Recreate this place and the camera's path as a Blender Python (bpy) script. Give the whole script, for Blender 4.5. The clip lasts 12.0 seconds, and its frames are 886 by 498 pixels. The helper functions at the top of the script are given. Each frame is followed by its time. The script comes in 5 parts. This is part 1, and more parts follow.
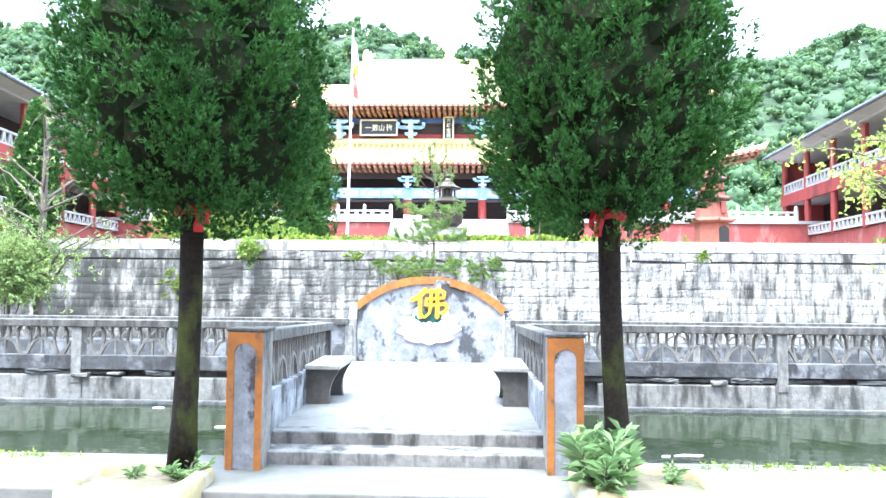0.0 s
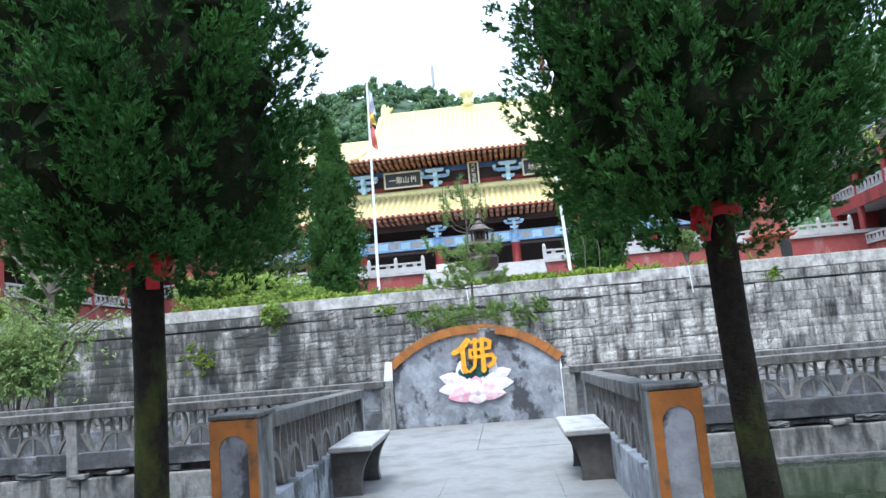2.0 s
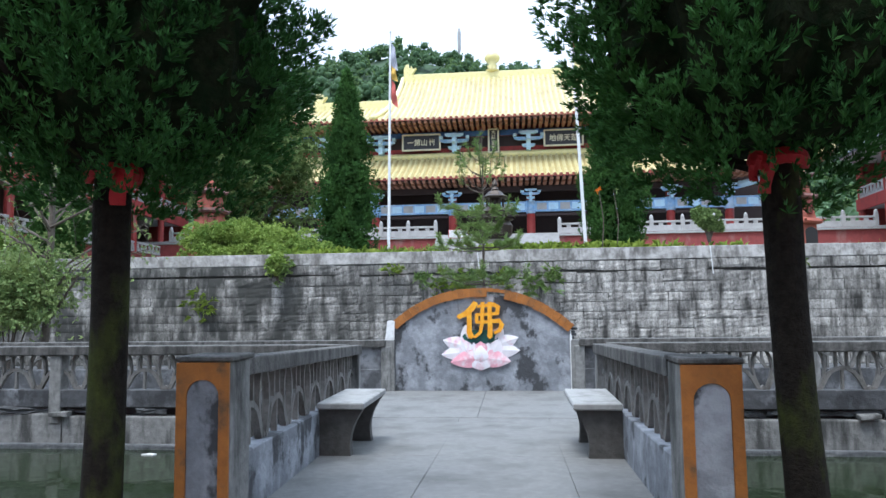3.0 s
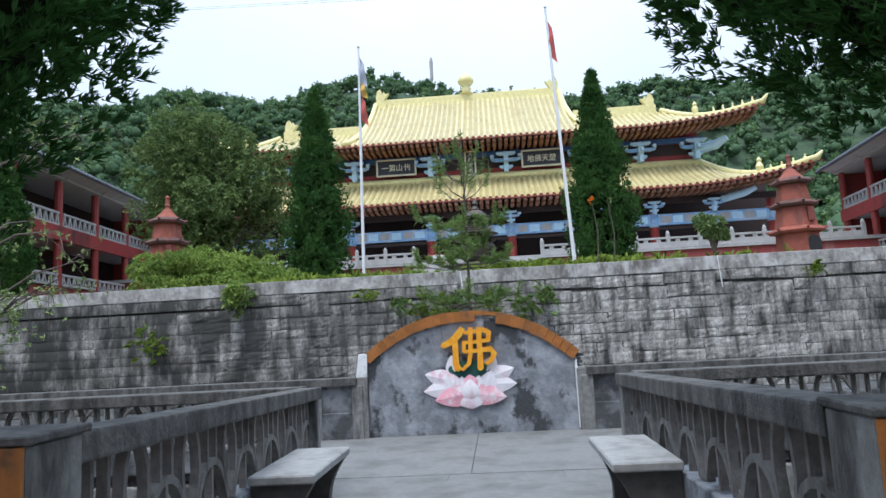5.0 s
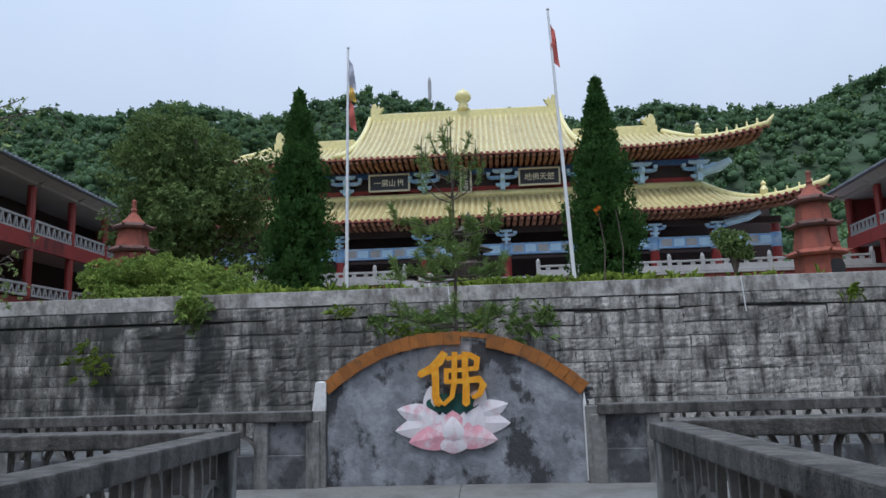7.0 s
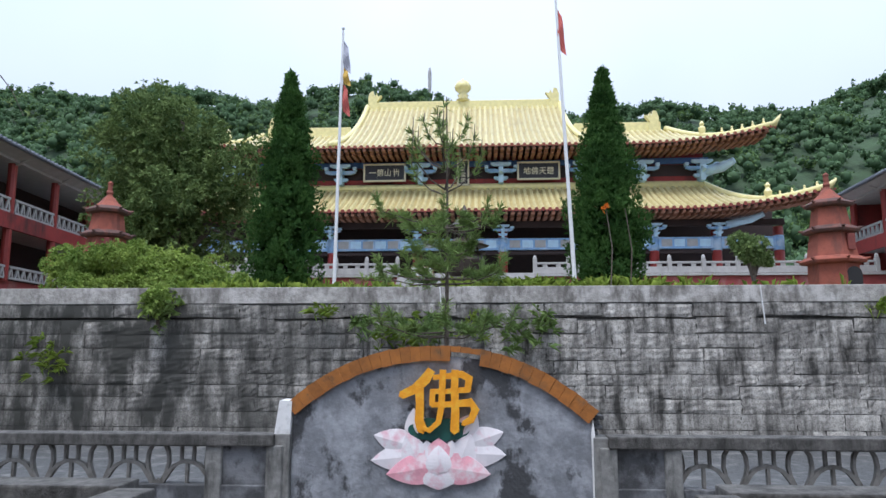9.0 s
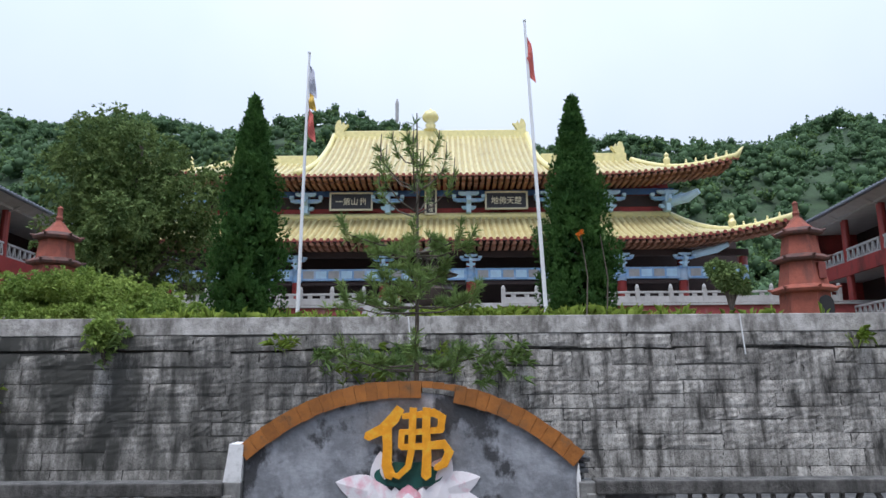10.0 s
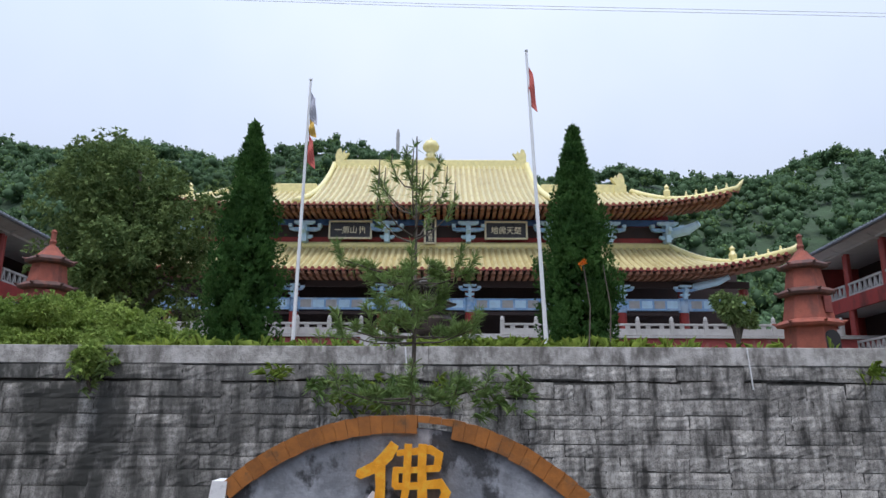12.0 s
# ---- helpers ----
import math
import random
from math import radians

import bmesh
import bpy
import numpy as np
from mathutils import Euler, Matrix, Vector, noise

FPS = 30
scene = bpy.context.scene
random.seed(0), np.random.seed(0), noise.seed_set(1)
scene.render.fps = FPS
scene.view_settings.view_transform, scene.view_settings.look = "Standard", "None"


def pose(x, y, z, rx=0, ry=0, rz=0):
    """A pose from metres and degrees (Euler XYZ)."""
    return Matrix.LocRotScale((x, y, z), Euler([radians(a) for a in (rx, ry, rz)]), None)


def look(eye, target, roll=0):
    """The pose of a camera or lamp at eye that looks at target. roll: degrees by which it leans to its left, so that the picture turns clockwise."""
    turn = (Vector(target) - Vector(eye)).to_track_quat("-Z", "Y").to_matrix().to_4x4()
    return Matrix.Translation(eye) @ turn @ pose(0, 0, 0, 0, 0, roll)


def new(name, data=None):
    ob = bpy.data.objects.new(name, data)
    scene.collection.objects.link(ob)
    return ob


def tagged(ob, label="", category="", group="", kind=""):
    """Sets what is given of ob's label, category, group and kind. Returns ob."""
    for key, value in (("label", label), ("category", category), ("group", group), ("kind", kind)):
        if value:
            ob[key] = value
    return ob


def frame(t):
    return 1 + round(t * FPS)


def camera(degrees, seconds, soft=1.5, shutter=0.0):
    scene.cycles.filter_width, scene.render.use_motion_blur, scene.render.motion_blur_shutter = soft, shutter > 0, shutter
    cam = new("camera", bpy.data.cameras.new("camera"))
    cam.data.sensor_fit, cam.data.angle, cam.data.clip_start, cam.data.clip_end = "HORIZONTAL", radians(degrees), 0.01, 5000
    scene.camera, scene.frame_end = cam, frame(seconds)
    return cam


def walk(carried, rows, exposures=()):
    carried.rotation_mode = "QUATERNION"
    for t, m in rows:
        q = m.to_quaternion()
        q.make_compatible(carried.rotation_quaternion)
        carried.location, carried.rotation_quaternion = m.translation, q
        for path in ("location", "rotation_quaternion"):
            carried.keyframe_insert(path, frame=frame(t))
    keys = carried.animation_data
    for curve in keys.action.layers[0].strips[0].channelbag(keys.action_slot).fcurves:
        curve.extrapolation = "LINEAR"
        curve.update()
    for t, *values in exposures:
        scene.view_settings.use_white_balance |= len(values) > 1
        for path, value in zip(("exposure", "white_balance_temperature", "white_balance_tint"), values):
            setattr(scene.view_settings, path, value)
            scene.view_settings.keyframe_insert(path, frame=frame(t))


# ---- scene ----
cam = camera(66.0, 12.0)
PATH = [
    (0, (0.616, 0.237, 1.434), (0.547, 2.233, 1.539), 0.5),
    (0.5, (0.618, 0.645, 1.424), (0.494, 2.635, 1.581), -2.0),
    (1, (0.604, 1.038, 1.427), (0.355, 3.012, 1.625), -2.8),
    (1.5, (0.536, 1.411, 1.415), (0.281, 3.383, 1.63), -3.5),
    (2, (0.501, 1.725, 1.42), (0.339, 3.702, 1.676), -4.9),
    (2.5, (0.48, 1.985, 1.386), (0.175, 3.946, 1.633), -1.8),
    (3, (0.465, 2.275, 1.318), (0.26, 4.258, 1.484), -0.7),
    (3.2, (0.454, 2.412, 1.32), (0.33, 4.401, 1.487), -1.2),
    (4.8, (0.307, 3.737, 1.299), (0.148, 5.715, 1.545), -2.3),
    (5, (0.311, 3.9, 1.287), (0.17, 5.879, 1.537), -3.0),
    (5.5, (0.312, 4.314, 1.314), (0.157, 6.285, 1.615), -2.8),
    (6, (0.307, 4.733, 1.309), (0.142, 6.701, 1.623), -2.3),
    (6.5, (0.33, 5.177, 1.287), (0.196, 7.146, 1.609), -2.4),
    (7, (0.34, 5.584, 1.322), (0.217, 7.556, 1.634), -1.7),
    (8.8, (0.333, 6.506, 1.577), (0.234, 8.48, 1.887), -0.2),
    (9, (0.323, 6.631, 1.561), (0.213, 8.607, 1.85), 0.0),
    (9.5, (0.261, 6.887, 1.594), (0.179, 8.86, 1.909), 0.0),
    (10, (0.261, 7.174, 1.593), (0.249, 9.138, 1.97), -0.4),
    (10.5, (0.275, 7.359, 1.584), (0.229, 9.316, 1.993), 0.2),
    (11, (0.263, 7.436, 1.597), (0.224, 9.39, 2.02), 0.4),
    (11.5, (0.272, 7.437, 1.628), (0.253, 9.386, 2.077), 0.2),
    (12, (0.257, 7.444, 1.618), (0.248, 9.39, 2.081), 0.3),
]
EXPOSURES = [(0.0, 3.1, 6000, 8), (0.5, 3.0, 5950, 8), (1.0, 2.6, 5950, 8), (1.5, 2.06, 5900, 8), (2.0, 1.62, 5900, 8), (2.5, 1.35, 5900, 8), (3.0, 1.12, 5950, 9),
             (5.0, 0.72, 6050, 10), (5.5, 0.58, 6050, 10), (6.5, 0.2, 6050, 11), (7.0, 0.12, 6050, 11), (9.0, 0.6, 6150, 13), (9.5, 0.65, 6200, 13), (10.5, 0.32, 6250, 14), (12.0, 0.32, 6250, 15)]
walk(cam, [(t, look(eye, target, roll)) for t, eye, target, roll in PATH], EXPOSURES)

# ---- light ----
world = bpy.data.worlds.new("overcast_sky")
scene.world = world
world.use_nodes = True
wn, wl = world.node_tree.nodes, world.node_tree.links
sky = wn.new("ShaderNodeTexSky")
sky.sky_type, sky.sun_disc = "NISHITA", False
sky.sun_elevation, sky.sun_rotation = radians(69), radians(200)
sky.air_density, sky.dust_density = 1.0, 3.0
cloud = wn.new("ShaderNodeTexNoise")
cloud.inputs["Scale"].default_value, cloud.inputs["Detail"].default_value = 1.6, 4
cramp = wn.new("ShaderNodeValToRGB")
cramp.color_ramp.elements[0].position, cramp.color_ramp.elements[0].color = 0.3, (4.5, 5.4, 6.7, 1)
cramp.color_ramp.elements[1].position, cramp.color_ramp.elements[1].color = 0.75, (5.8, 6.4, 7.2, 1)
wco = wn.new("ShaderNodeTexCoord")
wl.new(wco.outputs["Generated"], cloud.inputs["Vector"])
wl.new(cloud.outputs["Fac"], cramp.inputs["Fac"])
wmix = wn.new("ShaderNodeMix")
wmix.data_type = "RGBA"
wmix.inputs["Factor"].default_value = 0.85
wl.new(sky.outputs["Color"], wmix.inputs["A"])
wl.new(cramp.outputs["Color"], wmix.inputs["B"])
# An overcast sky is brighter overhead than towards the horizon.
wsep = wn.new("ShaderNodeSeparateXYZ")
wl.new(wco.outputs["Generated"], wsep.inputs["Vector"])
rise = wn.new("ShaderNodeMapRange")
rise.inputs["From Min"].default_value, rise.inputs["From Max"].default_value = 0.0, 1.0
rise.inputs["To Min"].default_value, rise.inputs["To Max"].default_value = 0.74, 1.95
wl.new(wsep.outputs["Z"], rise.inputs["Value"])
wmul = wn.new("ShaderNodeVectorMath")
wmul.operation = "SCALE"
wl.new(wmix.outputs["Result"], wmul.inputs[0])
wl.new(rise.outputs["Result"], wmul.inputs["Scale"])
wl.new(wmul.outputs["Vector"], wn["Background"].inputs["Color"])
wn["Background"].inputs["Strength"].default_value = 0.1

sun = new("sun", bpy.data.lights.new("sun", "SUN"))
sun.data.energy, sun.data.angle, sun.data.color = 1.5, radians(24), (1.0, 0.97, 0.93)
sun.matrix_world = look((-6, -10, 46), (0, 6, 0))

# ---- materials ----


def mat(name, col, rough=0.8, var=0.25, scale=9.0, bump=0.25, metal=0.0, stain=None, amount=0.5, stain_scale=1.4,
        damp=None, streak=0.0, rand=0.0, island=0.0, second=None, spec=0.5, edge=0.08):
    """A procedural surface: fine grain, larger stains (drawn out downwards by streak), relief, and a change from piece to piece."""
    m = bpy.data.materials.new(name)
    m.use_nodes = True
    n, l = m.node_tree.nodes, m.node_tree.links
    bsdf = n["Principled BSDF"]
    bsdf.inputs["Roughness"].default_value, bsdf.inputs["Metallic"].default_value = rough, metal
    bsdf.inputs["Specular IOR Level"].default_value = spec
    geo = n.new("ShaderNodeNewGeometry")

    def noise_at(s, detail, stretch=0.0):
        mp = n.new("ShaderNodeMapping")
        mp.inputs["Scale"].default_value = (s, s, s * (1 - stretch))
        l.new(geo.outputs["Position"], mp.inputs["Vector"])
        t = n.new("ShaderNodeTexNoise")
        t.inputs["Scale"].default_value, t.inputs["Detail"].default_value = 1.0, detail
        t.inputs["Roughness"].default_value = 0.62
        l.new(mp.outputs["Vector"], t.inputs["Vector"])
        return t.outputs["Fac"]

    def mixed(a, b, fac, kind="MIX"):
        x = n.new("ShaderNodeMix")
        x.data_type, x.blend_type = "RGBA", kind
        for v, s in ((a, "A"), (b, "B"), (fac, "Factor")):
            if isinstance(v, (tuple, float, int)):
                x.inputs[s].default_value = (*v, 1) if isinstance(v, tuple) else v
            else:
                l.new(v, x.inputs[s])
        return x.outputs["Result"]

    def ramp(src, lo, hi, a=0.0, b=1.0):
        r = n.new("ShaderNodeMapRange")
        r.inputs["From Min"].default_value, r.inputs["From Max"].default_value = lo, hi
        r.inputs["To Min"].default_value, r.inputs["To Max"].default_value = a, b
        l.new(src, r.inputs["Value"])
        return r.outputs["Result"]

    fine = noise_at(scale, 6)
    lo, hi = tuple(c * (1 - var) for c in col), tuple(min(1, c * (1 + var)) for c in col)
    out = mixed(lo, hi, ramp(fine, 0.3, 0.7))
    if second:
        out = mixed(out, second, ramp(noise_at(scale * 0.3, 5), 0.48, 0.62))
    if stain:
        out = mixed(out, stain, ramp(noise_at(stain_scale, 9, streak), 0.70 - amount * 0.275 - edge, 0.70 - amount * 0.275 + edge))
    if damp:
        sx = n.new("ShaderNodeSeparateXYZ")
        l.new(geo.outputs["Position"], sx.inputs["Vector"])
        wet = n.new("ShaderNodeMath")
        wet.operation = "MULTIPLY"
        l.new(ramp(sx.outputs["X"], damp[0], damp[1]), wet.inputs[0])
        l.new(ramp(noise_at(2.2, 9, 0.6), 0.36, 0.56), wet.inputs[1])
        out = mixed(out, (0.05, 0.05, 0.044), wet.outputs["Value"])
    if rand or island:
        src = n.new("ShaderNodeObjectInfo").outputs["Random"] if rand else geo.outputs["Random Per Island"]
        amt = rand or island
        val = n.new("ShaderNodeHueSaturation")
        l.new(out, val.inputs["Color"])
        l.new(ramp(src, 0, 1, 1 - amt, 1 + amt), val.inputs["Value"])
        out = val.outputs["Color"]
    l.new(out, bsdf.inputs["Base Color"])
    l.new(ramp(fine, 0.2, 0.8, max(0.02, rough - 0.12), min(1, rough + 0.1)), bsdf.inputs["Roughness"])
    if bump:
        bp = n.new("ShaderNodeBump")
        bp.inputs["Strength"].default_value, bp.inputs["Distance"].default_value = bump, 0.3 / scale
        l.new(noise_at(scale * 1.7, 5), bp.inputs["Height"])
        l.new(bp.outputs["Normal"], bsdf.inputs["Normal"])
    return m


def leaf_mat(name, dark, light, rough=0.7, shine=0.1, thin=0.22):
    m = bpy.data.materials.new(name)
    m.use_nodes = True
    n, l = m.node_tree.nodes, m.node_tree.links
    bsdf = n["Principled BSDF"]
    geo = n.new("ShaderNodeNewGeometry")
    r = n.new("ShaderNodeValToRGB")
    r.color_ramp.elements[0].color, r.color_ramp.elements[1].color = (*dark, 1), (*light, 1)
    t = n.new("ShaderNodeTexNoise")
    t.inputs["Scale"].default_value, t.inputs["Detail"].default_value = 1.3, 3
    l.new(geo.outputs["Position"], t.inputs["Vector"])
    a = n.new("ShaderNodeMath")
    a.operation = "MULTIPLY_ADD"
    a.inputs[1].default_value = 0.55
    l.new(geo.outputs["Random Per Island"], a.inputs[0])
    s = n.new("ShaderNodeMath")
    s.operation = "MULTIPLY_ADD"
    s.inputs[1].default_value, s.inputs[2].default_value = 1.6, -0.55
    l.new(t.outputs["Fac"], s.inputs[0])
    l.new(s.outputs["Value"], a.inputs[2])
    l.new(a.outputs["Value"], r.inputs["Fac"])
    l.new(r.outputs["Color"], bsdf.inputs["Base Color"])
    bsdf.inputs["Roughness"].default_value, bsdf.inputs["Specular IOR Level"].default_value = rough, shine
    tr = n.new("ShaderNodeBsdfTranslucent")
    l.new(r.outputs["Color"], tr.inputs["Color"])
    mx = n.new("ShaderNodeMixShader")
    mx.inputs["Fac"].default_value = thin
    l.new(bsdf.outputs["BSDF"], mx.inputs[1])
    l.new(tr.outputs["BSDF"], mx.inputs[2])
    l.new(mx.outputs["Shader"], n["Material Output"].inputs["Surface"])
    return m


CONCRETE = mat("weathered_concrete", (0.20, 0.198, 0.187), 0.85, 0.3, 14, 0.4, stain=(0.05, 0.05, 0.046), amount=0.55, stain_scale=5, streak=0.75)
CAP = mat("concrete_cap", (0.115, 0.11, 0.102), 0.88, 0.4, 22, 0.8, stain=(0.032, 0.031, 0.028), amount=0.62, stain_scale=8, streak=0.7, edge=0.12)
LATTICE = mat("cast_concrete_lattice", (0.17, 0.162, 0.148), 0.9, 0.25, 20, 0.4, stain=(0.07, 0.065, 0.055), amount=0.45, stain_scale=7, streak=0.6)
DECK = mat("cement_deck", (0.175, 0.175, 0.168), 0.75, 0.2, 14, 0.25, stain=(0.11, 0.11, 0.104), amount=0.45, stain_scale=2.2, edge=0.1)
PAVING = mat("cement_paving", (0.15, 0.15, 0.14), 0.85, 0.15, 8, 0.25, stain=(0.10, 0.105, 0.085), amount=0.45, stain_scale=1.4)
STONE = mat("limestone_blocks", (0.355, 0.337, 0.306), 0.9, 0.62, 48, 1.0, stain=(0.05, 0.047, 0.042), amount=0.64, stain_scale=5.5, streak=0.8, rand=0.24, second=(0.52, 0.50, 0.46), edge=0.12, damp=(1.0, -5.0))
STONE_FAR = mat("limestone_blocks_joined", (0.355, 0.337, 0.306), 0.9, 0.62, 48, 1.0, stain=(0.05, 0.047, 0.042), amount=0.64, stain_scale=5.5, streak=0.8, island=0.24, second=(0.52, 0.50, 0.46), edge=0.12, damp=(1.0, -5.0))
MORTAR = mat("wall_core", (0.13, 0.125, 0.112), 0.95, 0.5, 26, 0.8, stain=(0.03, 0.03, 0.028), amount=0.62, stain_scale=2.6, streak=0.66, edge=0.10, damp=(1.0, -5.0))
WALLCAP = mat("wall_coping", (0.36, 0.342, 0.315), 0.9, 0.3, 13, 0.6, stain=(0.15, 0.14, 0.125), amount=0.5, stain_scale=3.4, streak=0.6, second=(0.54, 0.52, 0.49))
BANK = mat("dark_masonry", (0.075, 0.078, 0.08), 0.9, 0.4, 9, 0.8, stain=(0.17, 0.17, 0.166), amount=0.36, stain_scale=3, rand=0.25)
# Near-black colour for the shade inside the gate crowns.
CROWN_SHADE = mat("crown_shade", (0.016, 0.02, 0.010), 0.95, 0.5, 30, 1.0, spec=0.05, second=(0.008, 0.018, 0.007))
ORANGE = mat("ochre_paint", (0.32, 0.115, 0.02), 0.7, 0.22, 16, 0.3, stain=(0.13, 0.07, 0.03), amount=0.3, stain_scale=8, rand=0.12)
PLASTER = mat("grey_plaster", (0.19, 0.20, 0.217), 0.85, 0.25, 9, 0.4, stain=(0.05, 0.052, 0.056), amount=0.52, stain_scale=2.6, streak=0.25, second=(0.33, 0.345, 0.37), edge=0.03)
DARKPLASTER = mat("dark_plaster", (0.062, 0.064, 0.067), 0.85, 0.3, 8, 0.4, stain=(0.035, 0.036, 0.038), amount=0.5, stain_scale=4.0, streak=0.4, second=(0.18, 0.185, 0.195), edge=0.04)
WHITE = mat("white_paint", (0.74, 0.74, 0.73), 0.6, 0.06, 10, 0.15, stain=(0.5, 0.5, 0.49), amount=0.3, stain_scale=9)
# Legs far darker than the seat: the shade below it is in the colour.
BENCH = mat("shaded_bench_concrete", (0.085, 0.082, 0.076), 0.85, 0.25, 14, 0.35, stain=(0.05, 0.05, 0.045), amount=0.4, stain_scale=4)
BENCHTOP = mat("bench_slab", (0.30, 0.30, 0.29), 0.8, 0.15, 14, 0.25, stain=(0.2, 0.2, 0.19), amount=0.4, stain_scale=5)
EARTH = mat("garden_earth", (0.13, 0.11, 0.075), 0.95, 0.35, 6, 0.6, second=(0.075, 0.10, 0.04))
BARK = mat("mossy_bark", (0.017, 0.014, 0.011), 0.95, 0.5, 26, 1.0, spec=0.1, stain=(0.045, 0.055, 0.014), amount=0.4, stain_scale=4, streak=0.5)
TWIG = mat("twig_bark", (0.11, 0.09, 0.07), 0.9, 0.3, 20, 0.4)
CLOTH = mat("red_cloth", (0.38, 0.010, 0.014), 0.7, 0.2, 14, 0.15)
PLANTER = mat("planter_paint", (0.33, 0.28, 0.15), 0.8, 0.18, 9, 0.3, stain=(0.34, 0.33, 0.30), amount=0.45, stain_scale=4)
PETAL = mat("lotus_white", (0.78, 0.74, 0.76), 0.6, 0.06, 10, 0.1, stain=(0.72, 0.42, 0.48), amount=0.38, stain_scale=6)
PINK = mat("lotus_pink", (0.76, 0.36, 0.42), 0.6, 0.15, 10, 0.1, stain=(0.80, 0.68, 0.70), amount=0.5, stain_scale=7)
POD = mat("lotus_green", (0.012, 0.085, 0.07), 0.6, 0.3, 12, 0.1)
GOLDCH = mat("yellow_paint", (0.82, 0.34, 0.012), 0.55, 0.15, 12, 0.15, stain=(0.80, 0.46, 0.04), amount=0.4, stain_scale=12)
TILE = mat("yellow_glazed_tile", (0.59, 0.525, 0.275), 0.38, 0.18, 5, 0.15, stain=(0.47, 0.39, 0.18), amount=0.45, stain_scale=0.9, streak=0.3, island=0.08)
# Bed darker than the tile ribs: groove shade put into the colour.
TILEDARK = mat("tile_bed", (0.42, 0.34, 0.15), 0.5, 0.2, 4, 0.2, stain=(0.32, 0.25, 0.11), amount=0.45, stain_scale=0.8)
RIDGE = mat("ridge_glaze", (0.76, 0.68, 0.32), 0.35, 0.12, 4, 0.1)
REDWALL = mat("red_temple_paint", (0.32, 0.045, 0.04), 0.75, 0.18, 3, 0.1, stain=(0.11, 0.03, 0.028), amount=0.35, stain_scale=0.9, streak=0.6)
REDCOL = mat("red_column_paint", (0.30, 0.042, 0.035), 0.5, 0.15, 4, 0.05)
# Near-black timber: the shade under eaves and galleries is in the colour.
SHADEWOOD = mat("shaded_timber", (0.035, 0.02, 0.018), 0.7, 0.3, 3, 0.1)
BLUE = mat("blue_beam_paint", (0.24, 0.43, 0.68), 0.6, 0.2, 3, 0.05, second=(0.45, 0.58, 0.72))
BLUEDK = mat("deep_blue_paint", (0.06, 0.14, 0.32), 0.6, 0.2, 3, 0.05)
PALEBLUE = mat("pale_blue_paint", (0.50, 0.71, 0.85), 0.6, 0.1, 3, 0.05)
RAFTER = mat("rafter_red", (0.29, 0.14, 0.085), 0.7, 0.2, 5, 0.1, island=0.2)
MARBLE = mat("pale_stone_rail", (0.42, 0.41, 0.40), 0.75, 0.12, 4, 0.1, stain=(0.34, 0.33, 0.32), amount=0.4, stain_scale=1.2, streak=0.5)
REDBASE = mat("red_terrace_wall", (0.30, 0.065, 0.06), 0.8, 0.18, 3, 0.1, stain=(0.36, 0.2, 0.18), amount=0.35, stain_scale=1.0, streak=0.6)
BRICKRED = mat("red_painted_burner", (0.30, 0.085, 0.055), 0.85, 0.2, 6, 0.3, stain=(0.17, 0.06, 0.045), amount=0.4, stain_scale=2.5, streak=0.5)
GREYROOF = mat("grey_roof_tile", (0.10, 0.115, 0.14), 0.6, 0.25, 4, 0.2, island=0.2)
GREYSOFF = mat("grey_soffit", (0.40, 0.39, 0.39), 0.85, 0.12, 2, 0.05)
ROOFDARK = mat("dark_weathered_eave", (0.10, 0.05, 0.042), 0.8, 0.3, 8, 0.3, stain=(0.2, 0.07, 0.05), amount=0.4, stain_scale=4)
BRONZE = mat("dark_bronze", (0.07, 0.055, 0.045), 0.5, 0.3, 6, 0.2, metal=0.6)
STEEL = mat("white_pole_paint", (0.72, 0.73, 0.74), 0.35, 0.05, 6, 0.02)
BLACK = mat("black_lacquer", (0.016, 0.013, 0.012), 0.35, 0.2, 3, 0.02)
GILT = mat("gilt_letters", (0.72, 0.66, 0.46), 0.4, 0.1, 5, 0.0)
FLAGRED = mat("flag_cloth_red", (0.50, 0.11, 0.09), 0.8, 0.15, 3, 0.05)
FLAGYEL = mat("flag_cloth_yellow", (0.62, 0.40, 0.08), 0.8, 0.15, 3, 0.05)
FLAGBLU = mat("flag_cloth_pale", (0.40, 0.41, 0.48), 0.8, 0.15, 3, 0.05)
FOREST_FLOOR = mat("forest_floor", (0.045, 0.08, 0.04), 0.95, 0.4, 0.4, 0.3)

CYPRESS = leaf_mat("cypress_leaf", (0.008, 0.036, 0.009), (0.06, 0.165, 0.036), 0.7, 0.12, 0.1)
CYPRESS_TIP = leaf_mat("cypress_new_growth", (0.02, 0.075, 0.018), (0.085, 0.23, 0.06), 0.6, 0.2, 0.15)
CYPRESS_FAR = leaf_mat("cypress_leaf_garden", (0.02, 0.062, 0.018), (0.10, 0.21, 0.055))
BUSH = leaf_mat("bush_leaf", (0.09, 0.17, 0.035), (0.37, 0.47, 0.12))
CAMPHOR = leaf_mat("camphor_leaf", (0.045, 0.09, 0.03), (0.23, 0.31, 0.11))
PINE = leaf_mat("pine_needle", (0.13, 0.23, 0.07), (0.34, 0.46, 0.16))
GRASS = leaf_mat("lily_grass", (0.11, 0.20, 0.03), (0.40, 0.50, 0.10))
POTPLANT = leaf_mat("pale_strap_leaf", (0.09, 0.19, 0.06), (0.27, 0.40, 0.19))
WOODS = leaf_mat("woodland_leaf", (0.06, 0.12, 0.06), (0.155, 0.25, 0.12))
